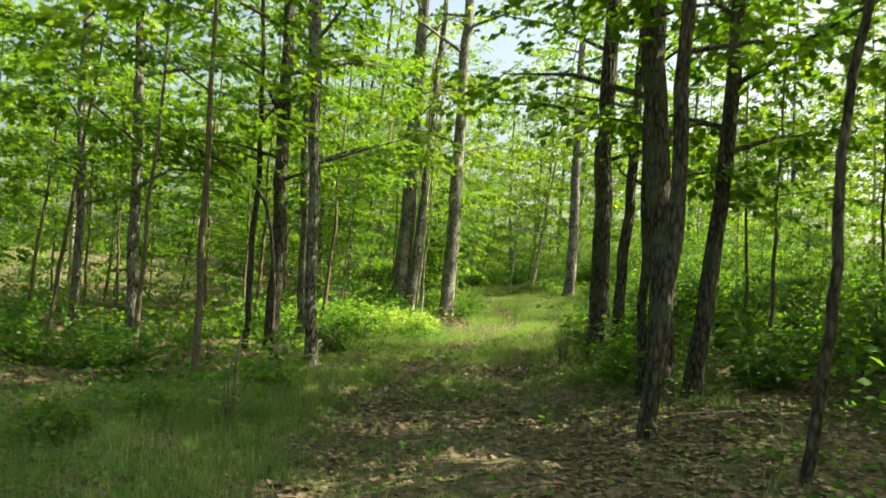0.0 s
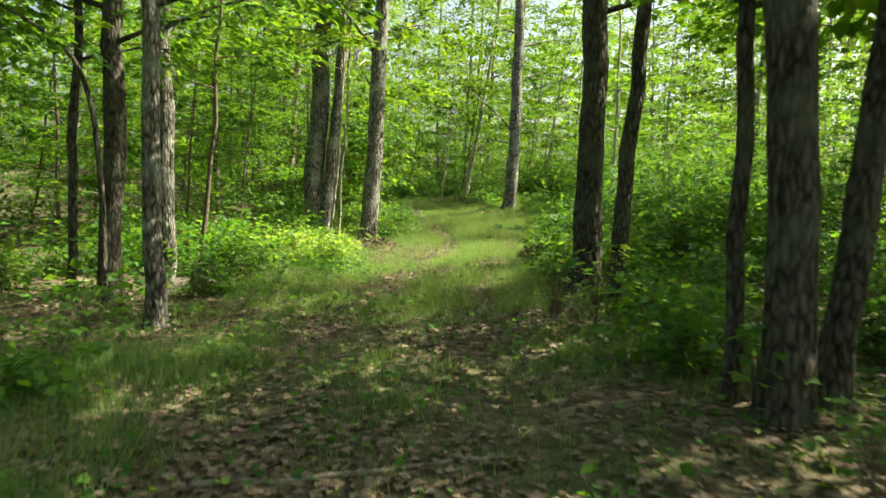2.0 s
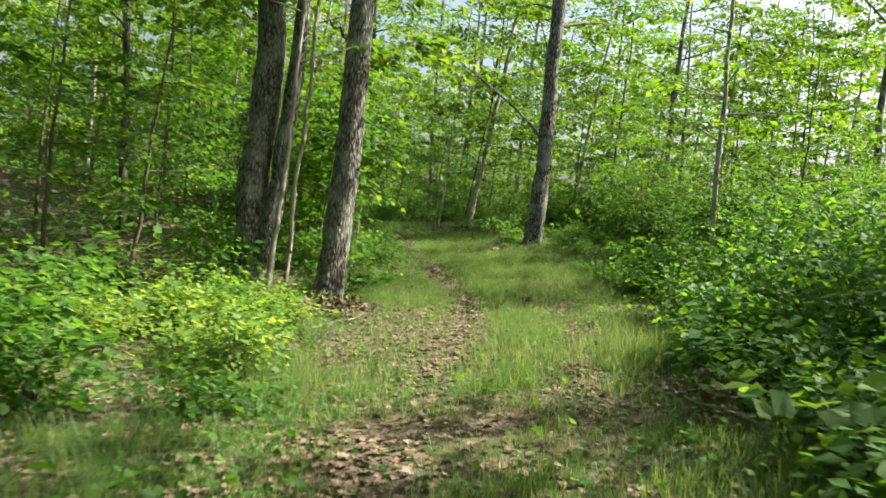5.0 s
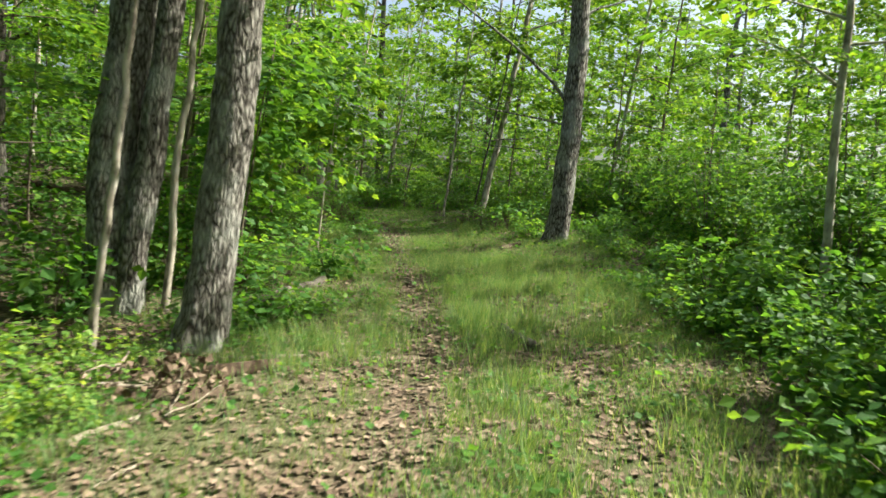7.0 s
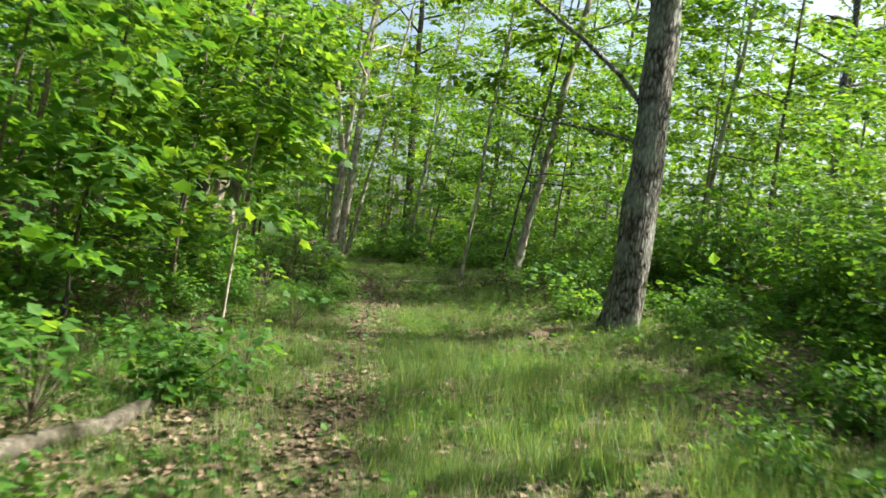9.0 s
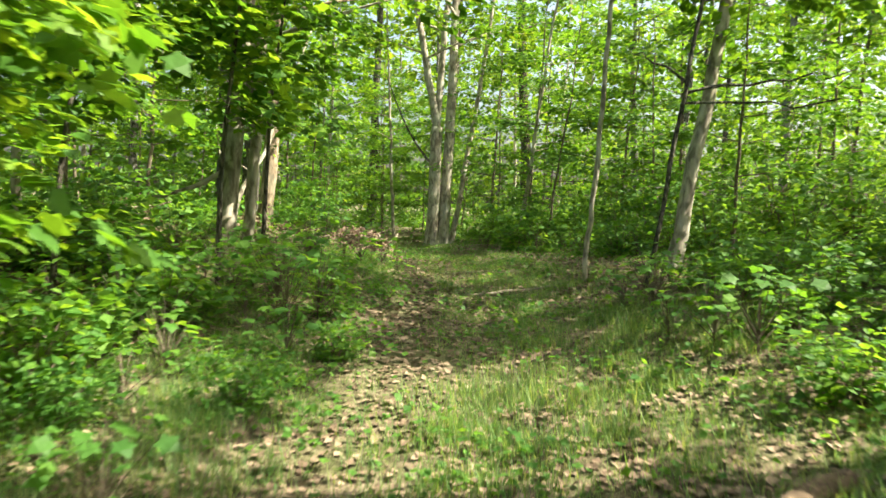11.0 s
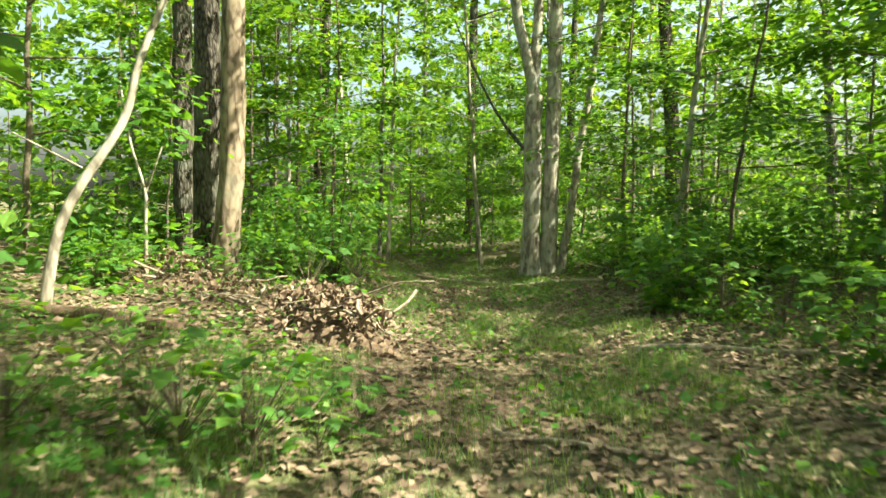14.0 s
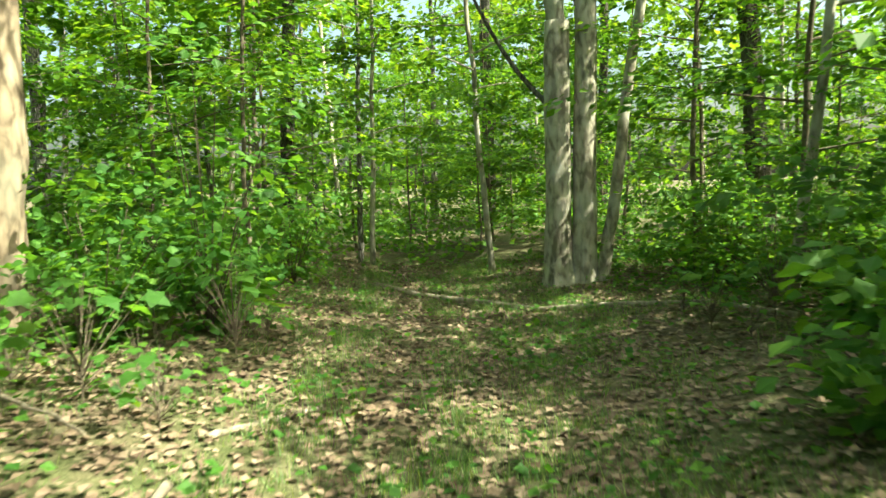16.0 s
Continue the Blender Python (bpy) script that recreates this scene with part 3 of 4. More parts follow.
bent_sapling((-0.65, 34.0), [(0.03, 0, 1.2), (0.1, -0.1, 2.0), (0.25, -0.2, 2.8), (0.4, -0.3, 3.8)], (0.026, 0.01), BARK_DARK, "young maple with broad shaded leaves before a twin trunk", full=64, size=0.14, shape=MAPLE_OUTLINE)
bent_sapling((-1.1, 30.9), [(0.05, 0, 1.2), (0.15, 0.1, 2.3), (0.4, 0.2, 3.2), (0.6, 0.3, 4.2)], (0.028, 0.01), BARK_DARK, "tall young maple leaning to the light over the verge", full=70, size=0.13, shape=MAPLE_OUTLINE)


# ---- woods behind: saplings, grown trees ----
def sapling(seed, height, low, count, reach, size, outline, per, name="sapling", bark=TWIG, label="", group="understory saplings"):
    rng = np.random.default_rng(seed)
    t = thing(name, label, "tree", group)
    line = crooked(rng, (0, 0, 0), height, (rng.normal(0, 0.03), rng.normal(0, 0.03)), 0.03, 16)
    r0 = 0.008 + 0.005 * height
    radii = r0 * np.linspace(1, 0.2, 16)
    wood, leaves = boughs(rng, line, radii, count, low, height * 0.98, reach, 0.22, 5, per, size, outline, 0.85, 0.26, 0.18)
    part("trunk", mesh_of("trunk", *tube(line, radii, 8), True), bark, t)
    foliage("branchwork", mesh_of("branchwork", *join(wood), True), bark, t)
    foliage("crown", mesh_of("crown", leaves[0], [leaves[1]]), LEAF, t)
    return t


def grown(seed, height, low, r, bark):
    rng = np.random.default_rng(seed)
    t = thing("tree", "tall forest tree with a high green crown", "tree", "trees of the woods")
    line = crooked(rng, (0, 0, 0), height, (rng.normal(0, 0.02), rng.normal(0, 0.02)), 0.035, 24)
    radii = r * np.linspace(1, 0.25, 24)
    wood, leaves = boughs(rng, line, radii, 17, low, height, 3.4, 0.5, 6, 26, 0.2, QUAD_OUTLINE, 1.2)
    part("trunk", mesh_of("trunk", *tube(line, radii, 12, 0.1, 0.4, seed), True), bark, t)
    foliage("branchwork", mesh_of("branchwork", *join(wood), True), bark, t)
    foliage("crown", mesh_of("crown", leaves[0], [leaves[1]]), LEAF_HIGH, t)
    return t


def shrub(seed, height, width, stems, size, per, label, leaf=LEAF_SHRUB, outline=LEAF_OUTLINE):
    """A leafy bush: thin stems from one foot, each with flat sprays to all sides."""
    rng = np.random.default_rng(seed)
    t = thing("shrub", label, "shrub", "shrubs along the track")
    wood, starts, ways, lens = [], [], [], []
    for i in range(stems):
        az, out = i * 2.4 + rng.uniform(0, 0.5), width * rng.uniform(0.15, 1)
        h = height * rng.uniform(0.55, 1.1) * (1 - 0.35 * out / width)
        s = np.linspace(0, 1, 6)
        pts = np.stack([math.cos(az) * out * s**1.3, math.sin(az) * out * s**1.3, h * s], 1) + rng.normal(0, 0.02, (6, 3)) * s[:, None]
        wood.append(tube(pts[::2], np.linspace(0.009, 0.003, 3), 3))
        for f in np.linspace(0.15, 1.0, 6):
            starts.append([np.interp(f, s, pts[:, c]) for c in range(3)])
            a2 = rng.uniform(0, 6.28)
            ways.append((math.cos(a2), math.sin(a2), rng.uniform(-0.1, 0.5)))
            lens.append(rng.uniform(0.2, 0.5))
    v, f = spray_leaves(rng, np.array(starts), np.array(ways), np.array(lens), per, size, outline, 0.2, 0.45)
    foliage("stalk", mesh_of("stalk", *join(wood)), TWIG, t)
    foliage("foliage", mesh_of("foliage", v, [f]), leaf, t)
    return t


def seedling(seed, height, leaves, size, leaf=LEAF_SHRUB, label="knee-high maple seedling with broad lobed leaves"):
    rng = np.random.default_rng(seed)
    t = thing("seedling", label, "plant", "maple seedlings")
    wood, pos, along = [], [], []
    for i in range(leaves):
        az, h = i * 2.4 + rng.uniform(-0.3, 0.3), height * rng.uniform(0.35, 1)
        o = rng.uniform(0.05, 0.26)
        p = np.array([math.cos(az) * o, math.sin(az) * o, h])
        wood.append(tube(np.array([[0, 0, h * 0.3], p]), [0.003, 0.0015], 3))
        pos.append(p)
        along.append((math.cos(az), math.sin(az), rng.uniform(-0.5, 0.1)))
    wood.append(tube(np.array([[0, 0, 0], [0.01, 0, height * 0.5], [0, 0.01, height]]), [0.005, 0.004, 0.002], 4))
    v, f = leaf_fan(np.array(pos), np.array(along), np.array([0, 0, 1.0]) + rng.normal(0, 0.3, (leaves, 3)), size * rng.uniform(0.6, 1.2, leaves), MAPLE_OUTLINE)
    foliage("stalk", mesh_of("stalk", *join(wood)), TWIG, t)
    foliage("foliage", mesh_of("foliage", v, [f]), leaf, t)
    return t


def scatter(rng, count, xr, yr, keep, gap, taken, tries=40000):
    """Places with at least gap between them, where keep(x, y) holds."""
    out = []
    for _ in range(tries):
        if len(out) >= count:
            break
        x, y = rng.uniform(*xr), rng.uniform(*yr)
        if keep(x, y) and all((x - a) ** 2 + (y - b) ** 2 > gap * gap for a, b in taken):
            taken.append((x, y))
            out.append((x, y))
    return out


def plant(kinds, places, rng, sizes=(0.8, 1.2), sink=0.03):
    """Sets copies of the kinds at the places; each kind's first copy is the one that was built."""
    used = set()
    for x, y in places:
        k = int(rng.integers(len(kinds)))
        m = pose(x, y, float(height_at(x, y)) - sink, rng.normal(0, 2), rng.normal(0, 2), rng.uniform(0, 360))
        ob = copy_thing(kinds[k], m) if k in used else kinds[k]
        used.add(k)
        ob.matrix_basis = m
        ob.scale = [rng.uniform(*sizes)] * 3
    for k, ob in enumerate(kinds):
        if k not in used:
            ob.location = (-30 - 3 * k, 60, float(height_at(-30 - 3 * k, 60)))


rng = np.random.default_rng(5)
off = lambda x, y: x - float(lane_at(y))
FOOTS = [(ob.location.x, ob.location.y) for ob in scene.objects if ob.parent is None and ob.type == "EMPTY"]


def sapling_ground(x, y):
    d = off(x, y)
    if abs(d) < (2.5 if y < 49 else 1.4 if y < 52 else -1) or (y < 3 and abs(x) < 4):
        return False
    if y < 16.5 and -8.5 < d < 0 or y < 11 and 0 < d < 4.5 or 11 <= y < 32 and 0 < d < 11:
        return False
    return not (-2.6 < x < 0.8 and 16 < y < 24.5) and not (-4.5 < x < 0.8 and 16 < y < 20.5) and not (33.5 < y < 41 and -5.5 < d < 0) and not (26 < y < 34.5 and 0 < d < 5)


NEAR_LABEL = "slender maple sapling with layered sprays of green leaves"
near_kinds = [sapling(101 + i, h, lo, n, re, 0.105, QUAD_OUTLINE * [1, 1.25, 1], 32, label=NEAR_LABEL) for i, (h, lo, n, re) in enumerate(((4.2, 0.5, 15, 1.2), (5.5, 1.0, 15, 1.4), (6.5, 1.2, 17, 1.6)))]
far_kinds = [sapling(111 + i, h, lo, n, re, 0.155, QUAD_OUTLINE * [1, 1.15, 1], 27, label="young forest tree with green leaves in flat layers") for i, (h, lo, n, re) in enumerate(((5.0, 0.5, 14, 1.5), (7.0, 0.8, 18, 1.8), (8.5, 1.2, 20, 2.0), (9.5, 1.5, 20, 2.1)))]
high_kinds = [sapling(121 + i, h, lo, n, 1.7, 0.14, QUAD_OUTLINE, 24, label="thin young tree whose leafy boughs start overhead") for i, (h, lo, n) in enumerate(((6.5, 2.4, 13), (7.5, 2.8, 14)))]
taken = list(FOOTS)
near_places = scatter(rng, 34, (-8, 10), (12, 56), lambda x, y: sapling_ground(x, y) and abs(off(x, y)) < 6.5 and not (33 < y < 45 and off(x, y) > 0), 1.35, taken)
near_places += scatter(rng, 7, (1, 9), (34.5, 46.5), lambda x, y: 3.0 < off(x, y) < 6, 1.4, taken)
high_places = scatter(rng, 10, (-10, -2.2), (8, 17), lambda x, y: off(x, y) < -2.8, 1.5, taken)
high_places += scatter(rng, 6, (3, 9), (4, 12), lambda x, y: off(x, y) > 2.9, 1.6, taken)
far_places = scatter(rng, 116, (-20, 20), (-5, 74), lambda x, y: sapling_ground(x, y) and (abs(off(x, y)) > 6 or y > 50 or y < 0) and not (5 < off(x, y) < 15 and 28 < y < 50 and math.sin(7 * x + 3 * y) > -0.8), 1.8, taken)
plant(near_kinds, near_places, rng)
clear_places = scatter(rng, 24, (4, 15), (12, 33), lambda x, y: 4.2 < off(x, y) < 11, 1.3, taken)
for x, y in clear_places:
    small = copy_thing(near_kinds[int(rng.integers(3))], pose(x, y, float(height_at(x, y)) - 0.03, 0, 0, rng.uniform(0, 360)))
    small.scale = [rng.uniform(0.45, 0.75)] * 3
    tagged(small, "small young maple growing among shrubs", group="small maples among the shrubs")
near_places_left = scatter(rng, 9, (-11, -3.5), (16.5, 25), lambda x, y: off(x, y) < -5.5, 1.4, taken)
for x, y in near_places_left:
    copy_thing(near_kinds[int(rng.integers(3))], pose(x, y, float(height_at(x, y)) - 0.03, 0, 0, rng.uniform(0, 360)))
plant(high_kinds, high_places, rng)
plant(far_kinds, far_places, rng)
grown_kinds = [grown(131, 17, 6.5, 0.17, BARK), grown(132, 19, 7.5, 0.22, BARK_DARK), grown(133, 15, 5.0, 0.12, BARK), grown(134, 16, 6.0, 0.09, BARK_PALE)]
grown_taken = list(FOOTS)
grown_places = scatter(rng, 40, (-24, 24), (-8, 76), lambda x, y: sapling_ground(x, y) and abs(off(x, y)) > 3.2 and not (off(x, y) > 0 and 10 < y < 37) and not (0 < off(x, y) < 10 and y < 47), 3.6, grown_taken)
# trees right of the start, out of view, added to shade the first stretch
grown_places += scatter(rng, 4, (6.5, 18), (-1, 9.5), lambda x, y: True, 2.6, grown_taken)
grown_places += scatter(rng, 2, (8, 16), (12.2, 15.5), lambda x, y: 8.5 < off(x, y) < 13, 2.7, grown_taken)
grown_places += scatter(rng, 1, (6, 14), (25.5, 32), lambda x, y: 6.2 < off(x, y) < 10, 2.5, grown_taken)
grown_places += scatter(rng, 10, (-16, 8), (49, 66), lambda x, y: True, 3.0, grown_taken)
plant(grown_kinds, grown_places, rng, (0.85, 1.2), 0.06)
edge = np.random.default_rng(909)
plant(grown_kinds, scatter(edge, 12, (16, 30), (24, 56), lambda x, y: 17 < off(x, y) < 25, 2.8, grown_taken), edge, (0.8, 1.0), 0.06)

# slim trees beyond the bend
slim_kinds = [sapling(141, 9, 2.5, 16, 1.6, 0.15, QUAD_OUTLINE, 22, "tree", BARK, "slim straight grey tree with thin leafy boughs", "slim trees at the bend"), sapling(142, 10, 2.0, 17, 1.7, 0.15, QUAD_OUTLINE, 22, "tree", BARK_PALE, "slim pale tree with thin leafy boughs", "slim trees at the bend")]
plant(slim_kinds, [(-7.1, 47.2), (-6.9, 47.3), (-5.5, 49.2), (-5.3, 49.3), (-10.0, 48.0), (-2.7, 48.6), (1.6, 44.2), (6.4, 22.5), (-3.2, 33.0), (7.2, 33.5)], rng, (0.95, 1.1))

# ---- shrubs and seedlings ----
BROAD = np.array([(0, 0, 0), (0.3, 0.4, 0.07), (0.65, 0.33, 0.03), (1.0, 0, -0.08), (0.5, -0.42, 0.06)])
tall = [shrub(201, 1.5, 0.75, 13, 0.075, 13, "dense green shrub with many small leaves", outline=BROAD), shrub(202, 2.1, 0.8, 14, 0.075, 13, "tall leafy shrub beside the track", outline=BROAD), shrub(203, 1.15, 0.8, 13, 0.070, 13, "bushy green shrub in the bank", outline=BROAD)]
low = [shrub(211, 0.7, 0.55, 10, 0.085, 9, "low leafy herb clump", outline=QUAD_OUTLINE * [1, 1.25, 1]), shrub(212, 0.9, 0.5, 10, 0.09, 9, "bright yellow-green herb clump", outline=QUAD_OUTLINE * [1, 1.25, 1]), shrub(213, 0.5, 0.5, 9, 0.08, 9, "small green undergrowth clump", outline=QUAD_OUTLINE * [1, 1.25, 1])]
# the sunshine on these clumps is in their leaf colour
bright = shrub(214, 0.85, 0.55, 11, 0.075, 9, "herb clump by a big trunk, leaves coloured yellow-green as if sunlit", LEAF_SUNLIT, QUAD_OUTLINE * [1, 1.25, 1])
heap = lambda x, y: -2.8 < x < 0.2 and 36.3 < y < 39.6
bush_taken = list(FOOTS) + [(0.95, 24.7), (0.75, 24.2), (0.6, 23.6), (0.4, 23.0)]
tall_places = scatter(rng, 105, (2, 12), (12.6, 33), lambda x, y: (3.0 if y < 14.6 else 2.4 if y < 20 else 3.2 if y < 23 else 4.0) < off(x, y) < 7.2 and not (22 < y < 29 and abs(x - 3.6 - 0.24 * (y - 23)) < 1.0), 0.53, bush_taken)
tall_places += scatter(rng, 22, (0, 9), (33.5, 47), lambda x, y: (3.1 if 36.5 < y < 41.5 else 2.3) < off(x, y) < 6, 0.75, bush_taken)
tall_places += scatter(rng, 14, (3, 12), (6, 12.6), lambda x, y: 4.0 < off(x, y) < 10, 0.9, bush_taken)
tall_places += scatter(rng, 18, (-10, 0), (40.6, 48), lambda x, y: -6 < off(x, y) < -2.1 and not (y < 42.5 and x < -3.0), 0.75, bush_taken)
bright_places = scatter(rng, 17, (-2.6, -0.1), (16.8, 21), lambda x, y: -4.6 < off(x, y) < -2.1, 0.36, bush_taken)
low_places = scatter(rng, 17, (-5, 0.2), (15.5, 23), lambda x, y: -6 < off(x, y) < -1.9, 0.48, bush_taken)
low_places += scatter(rng, 30, (-4, 1.5), (22, 32.5), lambda x, y: -5 < off(x, y) < (-1.6 if y < 27 else -2.4), 0.5, bush_taken)
low_places += scatter(rng, 18, (-9, -1), (3, 15.5), lambda x, y: off(x, y) < -1.9, 0.7, bush_taken)
low_places += scatter(rng, 34, (1.5, 7), (12.3, 23), lambda x, y: (1.45 if y < 17 else 1.9) < off(x, y) < 2.9, 0.4, bush_taken)
low_places += scatter(rng, 18, (1, 8), (8.4, 13.5), lambda x, y: off(x, y) > 1.75, 0.55, bush_taken)
verge_places = scatter(rng, 20, (-0.6, 1.9), (28.6, 33.4), lambda x, y: -2.9 < off(x, y) < -1.0, 0.33, bush_taken)
edge_places = scatter(rng, 40, (2, 9), (22.5, 33), lambda x, y: 1.9 < off(x, y) < 4 and not (24 < y < 28.9 and abs(x - 3.8 - 0.22 * (y - 23)) < 0.5), 0.42, bush_taken)
low_places += scatter(rng, 18, (-8, 6), (33, 50), lambda x, y: 1.7 < abs(off(x, y)) < 5 and not heap(x, y), 0.7, bush_taken)
plant(tall, tall_places, rng, (0.85, 1.3))
plant(low, low_places, rng, (0.7, 1.2))
for x, y in edge_places + verge_places:
    clump = copy_thing(low[int(rng.integers(3))], pose(x, y, float(height_at(x, y)) - 0.03, 0, 0, rng.uniform(0, 360)))
    clump.scale = [rng.uniform(0.35, 0.75) * (0.75 if x < float(lane_at(y)) else 1)] * 3
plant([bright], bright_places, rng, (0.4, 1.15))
seedlings = [seedling(221, 0.4, 20, 0.095), seedling(222, 0.55, 27, 0.105), seedling(223, 0.28, 14, 0.09)]
seed_taken = []
seed_places = scatter(rng, 30, (-3, 2), (23.5, 32), lambda x, y: -4 < off(x, y) < -1.25, 0.3, seed_taken)
seed_places += scatter(rng, 18, (4.0, 5.6), (30.2, 32.6), lambda x, y: off(x, y) > 1.3, 0.28, seed_taken)
seed_places += scatter(rng, 9, (3.5, 4.6), (31.0, 33.2), lambda x, y: off(x, y) > 1.15, 0.27, seed_taken)
seed_places += scatter(rng, 7, (-0.1, 0.7), (35.0, 36.0), lambda x, y: True, 0.24, seed_taken)
seed_places += scatter(rng, 40, (-2.5, 1.2), (31, 36.4), lambda x, y: off(x, y) < -1.5 and not heap(x, y), 0.33, seed_taken)
seed_places += scatter(rng, 34, (-4, -1), (39, 42.5), lambda x, y: off(x, y) < -1.6 and not heap(x, y), 0.3, seed_taken)
seed_places += scatter(rng, 30, (0, 5), (36, 44), lambda x, y: 1.8 < off(x, y) < 3.5, 0.4, seed_taken)
seed_places += scatter(rng, 9, (0.0, 0.7), (22.4, 24.6), lambda x, y: True, 0.22, seed_taken)
seed_places += scatter(rng, 20, (-6, 3), (5.5, 14), lambda x, y: 1.6 < abs(off(x, y)) < 5, 0.5, seed_taken)
plant(seedlings, seed_places, rng, (0.8, 1.25), 0.01)
# three seedlings whose leaf colour holds the sun that falls on them
plant([seedling(224, 0.75, 22, 0.08, LEAF_SUNLIT, "slender seedling, leaves coloured yellow-green as if sunlit")], [(1.62, 9.75), (1.75, 10.05), (1.95, 9.6)], rng, (0.8, 1.1), 0.01)


# ---- fallen wood ----
def fallen(name, a, b, r0, r1, mat, label, category, lift=0.6, bend=0.06, seed=1, seg=14):
    """A log or stick lying on the ground from a to b."""
    rg = np.random.default_rng(seed)
    s = np.linspace(0, 1, 14)
    x, y = a[0] + (b[0] - a[0]) * s, a[1] + (b[1] - a[1]) * s
    side = np.array([-(b[1] - a[1]), b[0] - a[0]])
    wav = np.cumsum(rg.normal(0, bend, 14)) * 0.25
    wav -= wav[0] + (wav[-1] - wav[0]) * s
    x, y = x + side[0] * wav, y + side[1] * wav
    rr = r0 + (r1 - r0) * s
    z = height_at(x, y) + rr * lift
    v, f = tube(np.stack([x, y, z], 1), rr, seg, 0.14 if r0 > 0.04 else 0.0, 0, seed)
    f.append(np.array([np.arange(seg)[::-1]]))
    c = np.array([x[0], y[0], float(height_at(x[0], y[0]))])
    ob = part(name, mesh_of(name, v - c, f, True), mat)
    ob.location = c
    return tagged(ob, label, category)


fallen("log", (-2.75, 14.55), (-2.05, 15.3), 0.11, 0.1, GREY_WOOD, "weathered grey fallen log lying beside a trunk", "log", seed=3)
fallen("log", (0.98, 24.95), (0.35, 22.9), 0.055, 0.07, GREY_WOOD, "weathered half-rotten log along the track's edge", "log", seed=4)
fallen("log", (0.5, 20.35), (0.95, 20.75), 0.075, 0.05, ROTTEN, "dark rotten stump piece at a tree's foot", "log", seed=5)
fallen("log", (3.85, 28.3), (4.25, 28.65), 0.055, 0.045, ROTTEN, "dark rotten stump among shrubs", "log", seed=6)
fallen("log", (2.93, 22.1), (3.1, 21.25), 0.05, 0.042, GREY_WOOD, "short weathered piece of wood in the grass", "log", lift=1.0, seed=7)
fallen("log", (-3.2, 36.8), (-1.2, 36.9), 0.06, 0.05, ROTTEN, "dark mossy log in the undergrowth", "log", seed=8)
fallen("log", (-5.5, 30.5), (-1.2, 31.3), 0.09, 0.07, ROTTEN, "reddish rotten fallen trunk in shade", "log", seed=9)
STICK = "bare pale stick lying on dead leaves"
fallen("stick", (0.1, 19.0), (0.55, 19.9), 0.022, 0.012, DEAD_WOOD, STICK, "stick", seed=11, seg=7)
fallen("stick", (0.3, 17.9), (0.55, 18.7), 0.016, 0.008, DEAD_WOOD, STICK, "stick", seed=12, seg=7)
fallen("stick", (0.45, 21.0), (1.15, 21.1), 0.025, 0.018, DEAD_WOOD, STICK, "stick", seed=13, seg=7)
fallen("stick", (-0.6, 7.2), (0.9, 7.35), 0.018, 0.01, DEAD_WOOD, "thin stick lying across the track", "stick", seed=14, seg=7)
fallen("stick", (2.1, 6.6), (3.6, 6.9), 0.02, 0.012, DEAD_WOOD, STICK, "stick", seed=15, seg=7)
fallen("stick", (1.3, 10.9), (2.0, 11.2), 0.02, 0.012, DEAD_WOOD, STICK, "stick", seed=16, seg=7)
fallen("stick", (-1.0, 39.6), (-0.9, 40.4), 0.022, 0.015, DEAD_WOOD, "pale crooked stick on dead leaves", "stick", seed=17, seg=8)
fallen("stick", (1.2, 36.4), (2.45, 35.8), 0.02, 0.012, DEAD_WOOD, "long thin stick across the track", "stick", seed=18, seg=7)
fallen("stick", (1.7, 38.4), (3.1, 37.9), 0.03, 0.02, DEAD_WOOD, STICK, "stick", seed=20, seg=8)
fallen("stick", (-3.6, 46.2), (1.6, 43.3), 0.045, 0.03, DEAD_WOOD, "long fallen pole at the edge of the clearing", "stick", seed=21, seg=8)
fallen("stick", (1.9, 33.9), (3.2, 34.2), 0.025, 0.015, DEAD_WOOD, STICK, "stick", seed=22, seg=7)
fallen("stick", (-0.9, 41.2), (-0.4, 41.5), 0.02, 0.012, DEAD_WOOD, STICK, "stick", seed=23, seg=7)

fallen("stick", (-2.7, 39.0), (-1.2, 38.0), 0.02, 0.012, DEAD_WOOD, "pale crooked dead branch among withered leaves", "stick", lift=6.0, bend=0.1, seed=24, seg=7)
fallen("stick", (-2.2, 39.45), (-1.3, 39.2), 0.014, 0.008, DEAD_WOOD, STICK, "stick", lift=7.0, seed=25, seg=6)
fallen("stick", (-0.3, 37.95), (0.1, 38.1), 0.022, 0.014, DEAD_WOOD, STICK, "stick", seed=26, seg=7)

stub_z = float(height_at(-1.87, 7.3))
stub_line = np.array([(0, 0, -0.03), (0.01, 0.0, 0.2), (-0.01, 0.01, 0.42), (0.03, 0.0, 0.68)])
stub = part("broken_stem", mesh_of("broken_stem", *tube(stub_line, [0.022, 0.018, 0.016, 0.011], 8), True), BARK_TAN)
stub.location = (-1.87, 7.3, stub_z)
tagged(stub, "short broken orange-tan stem standing in the grass", "stick")


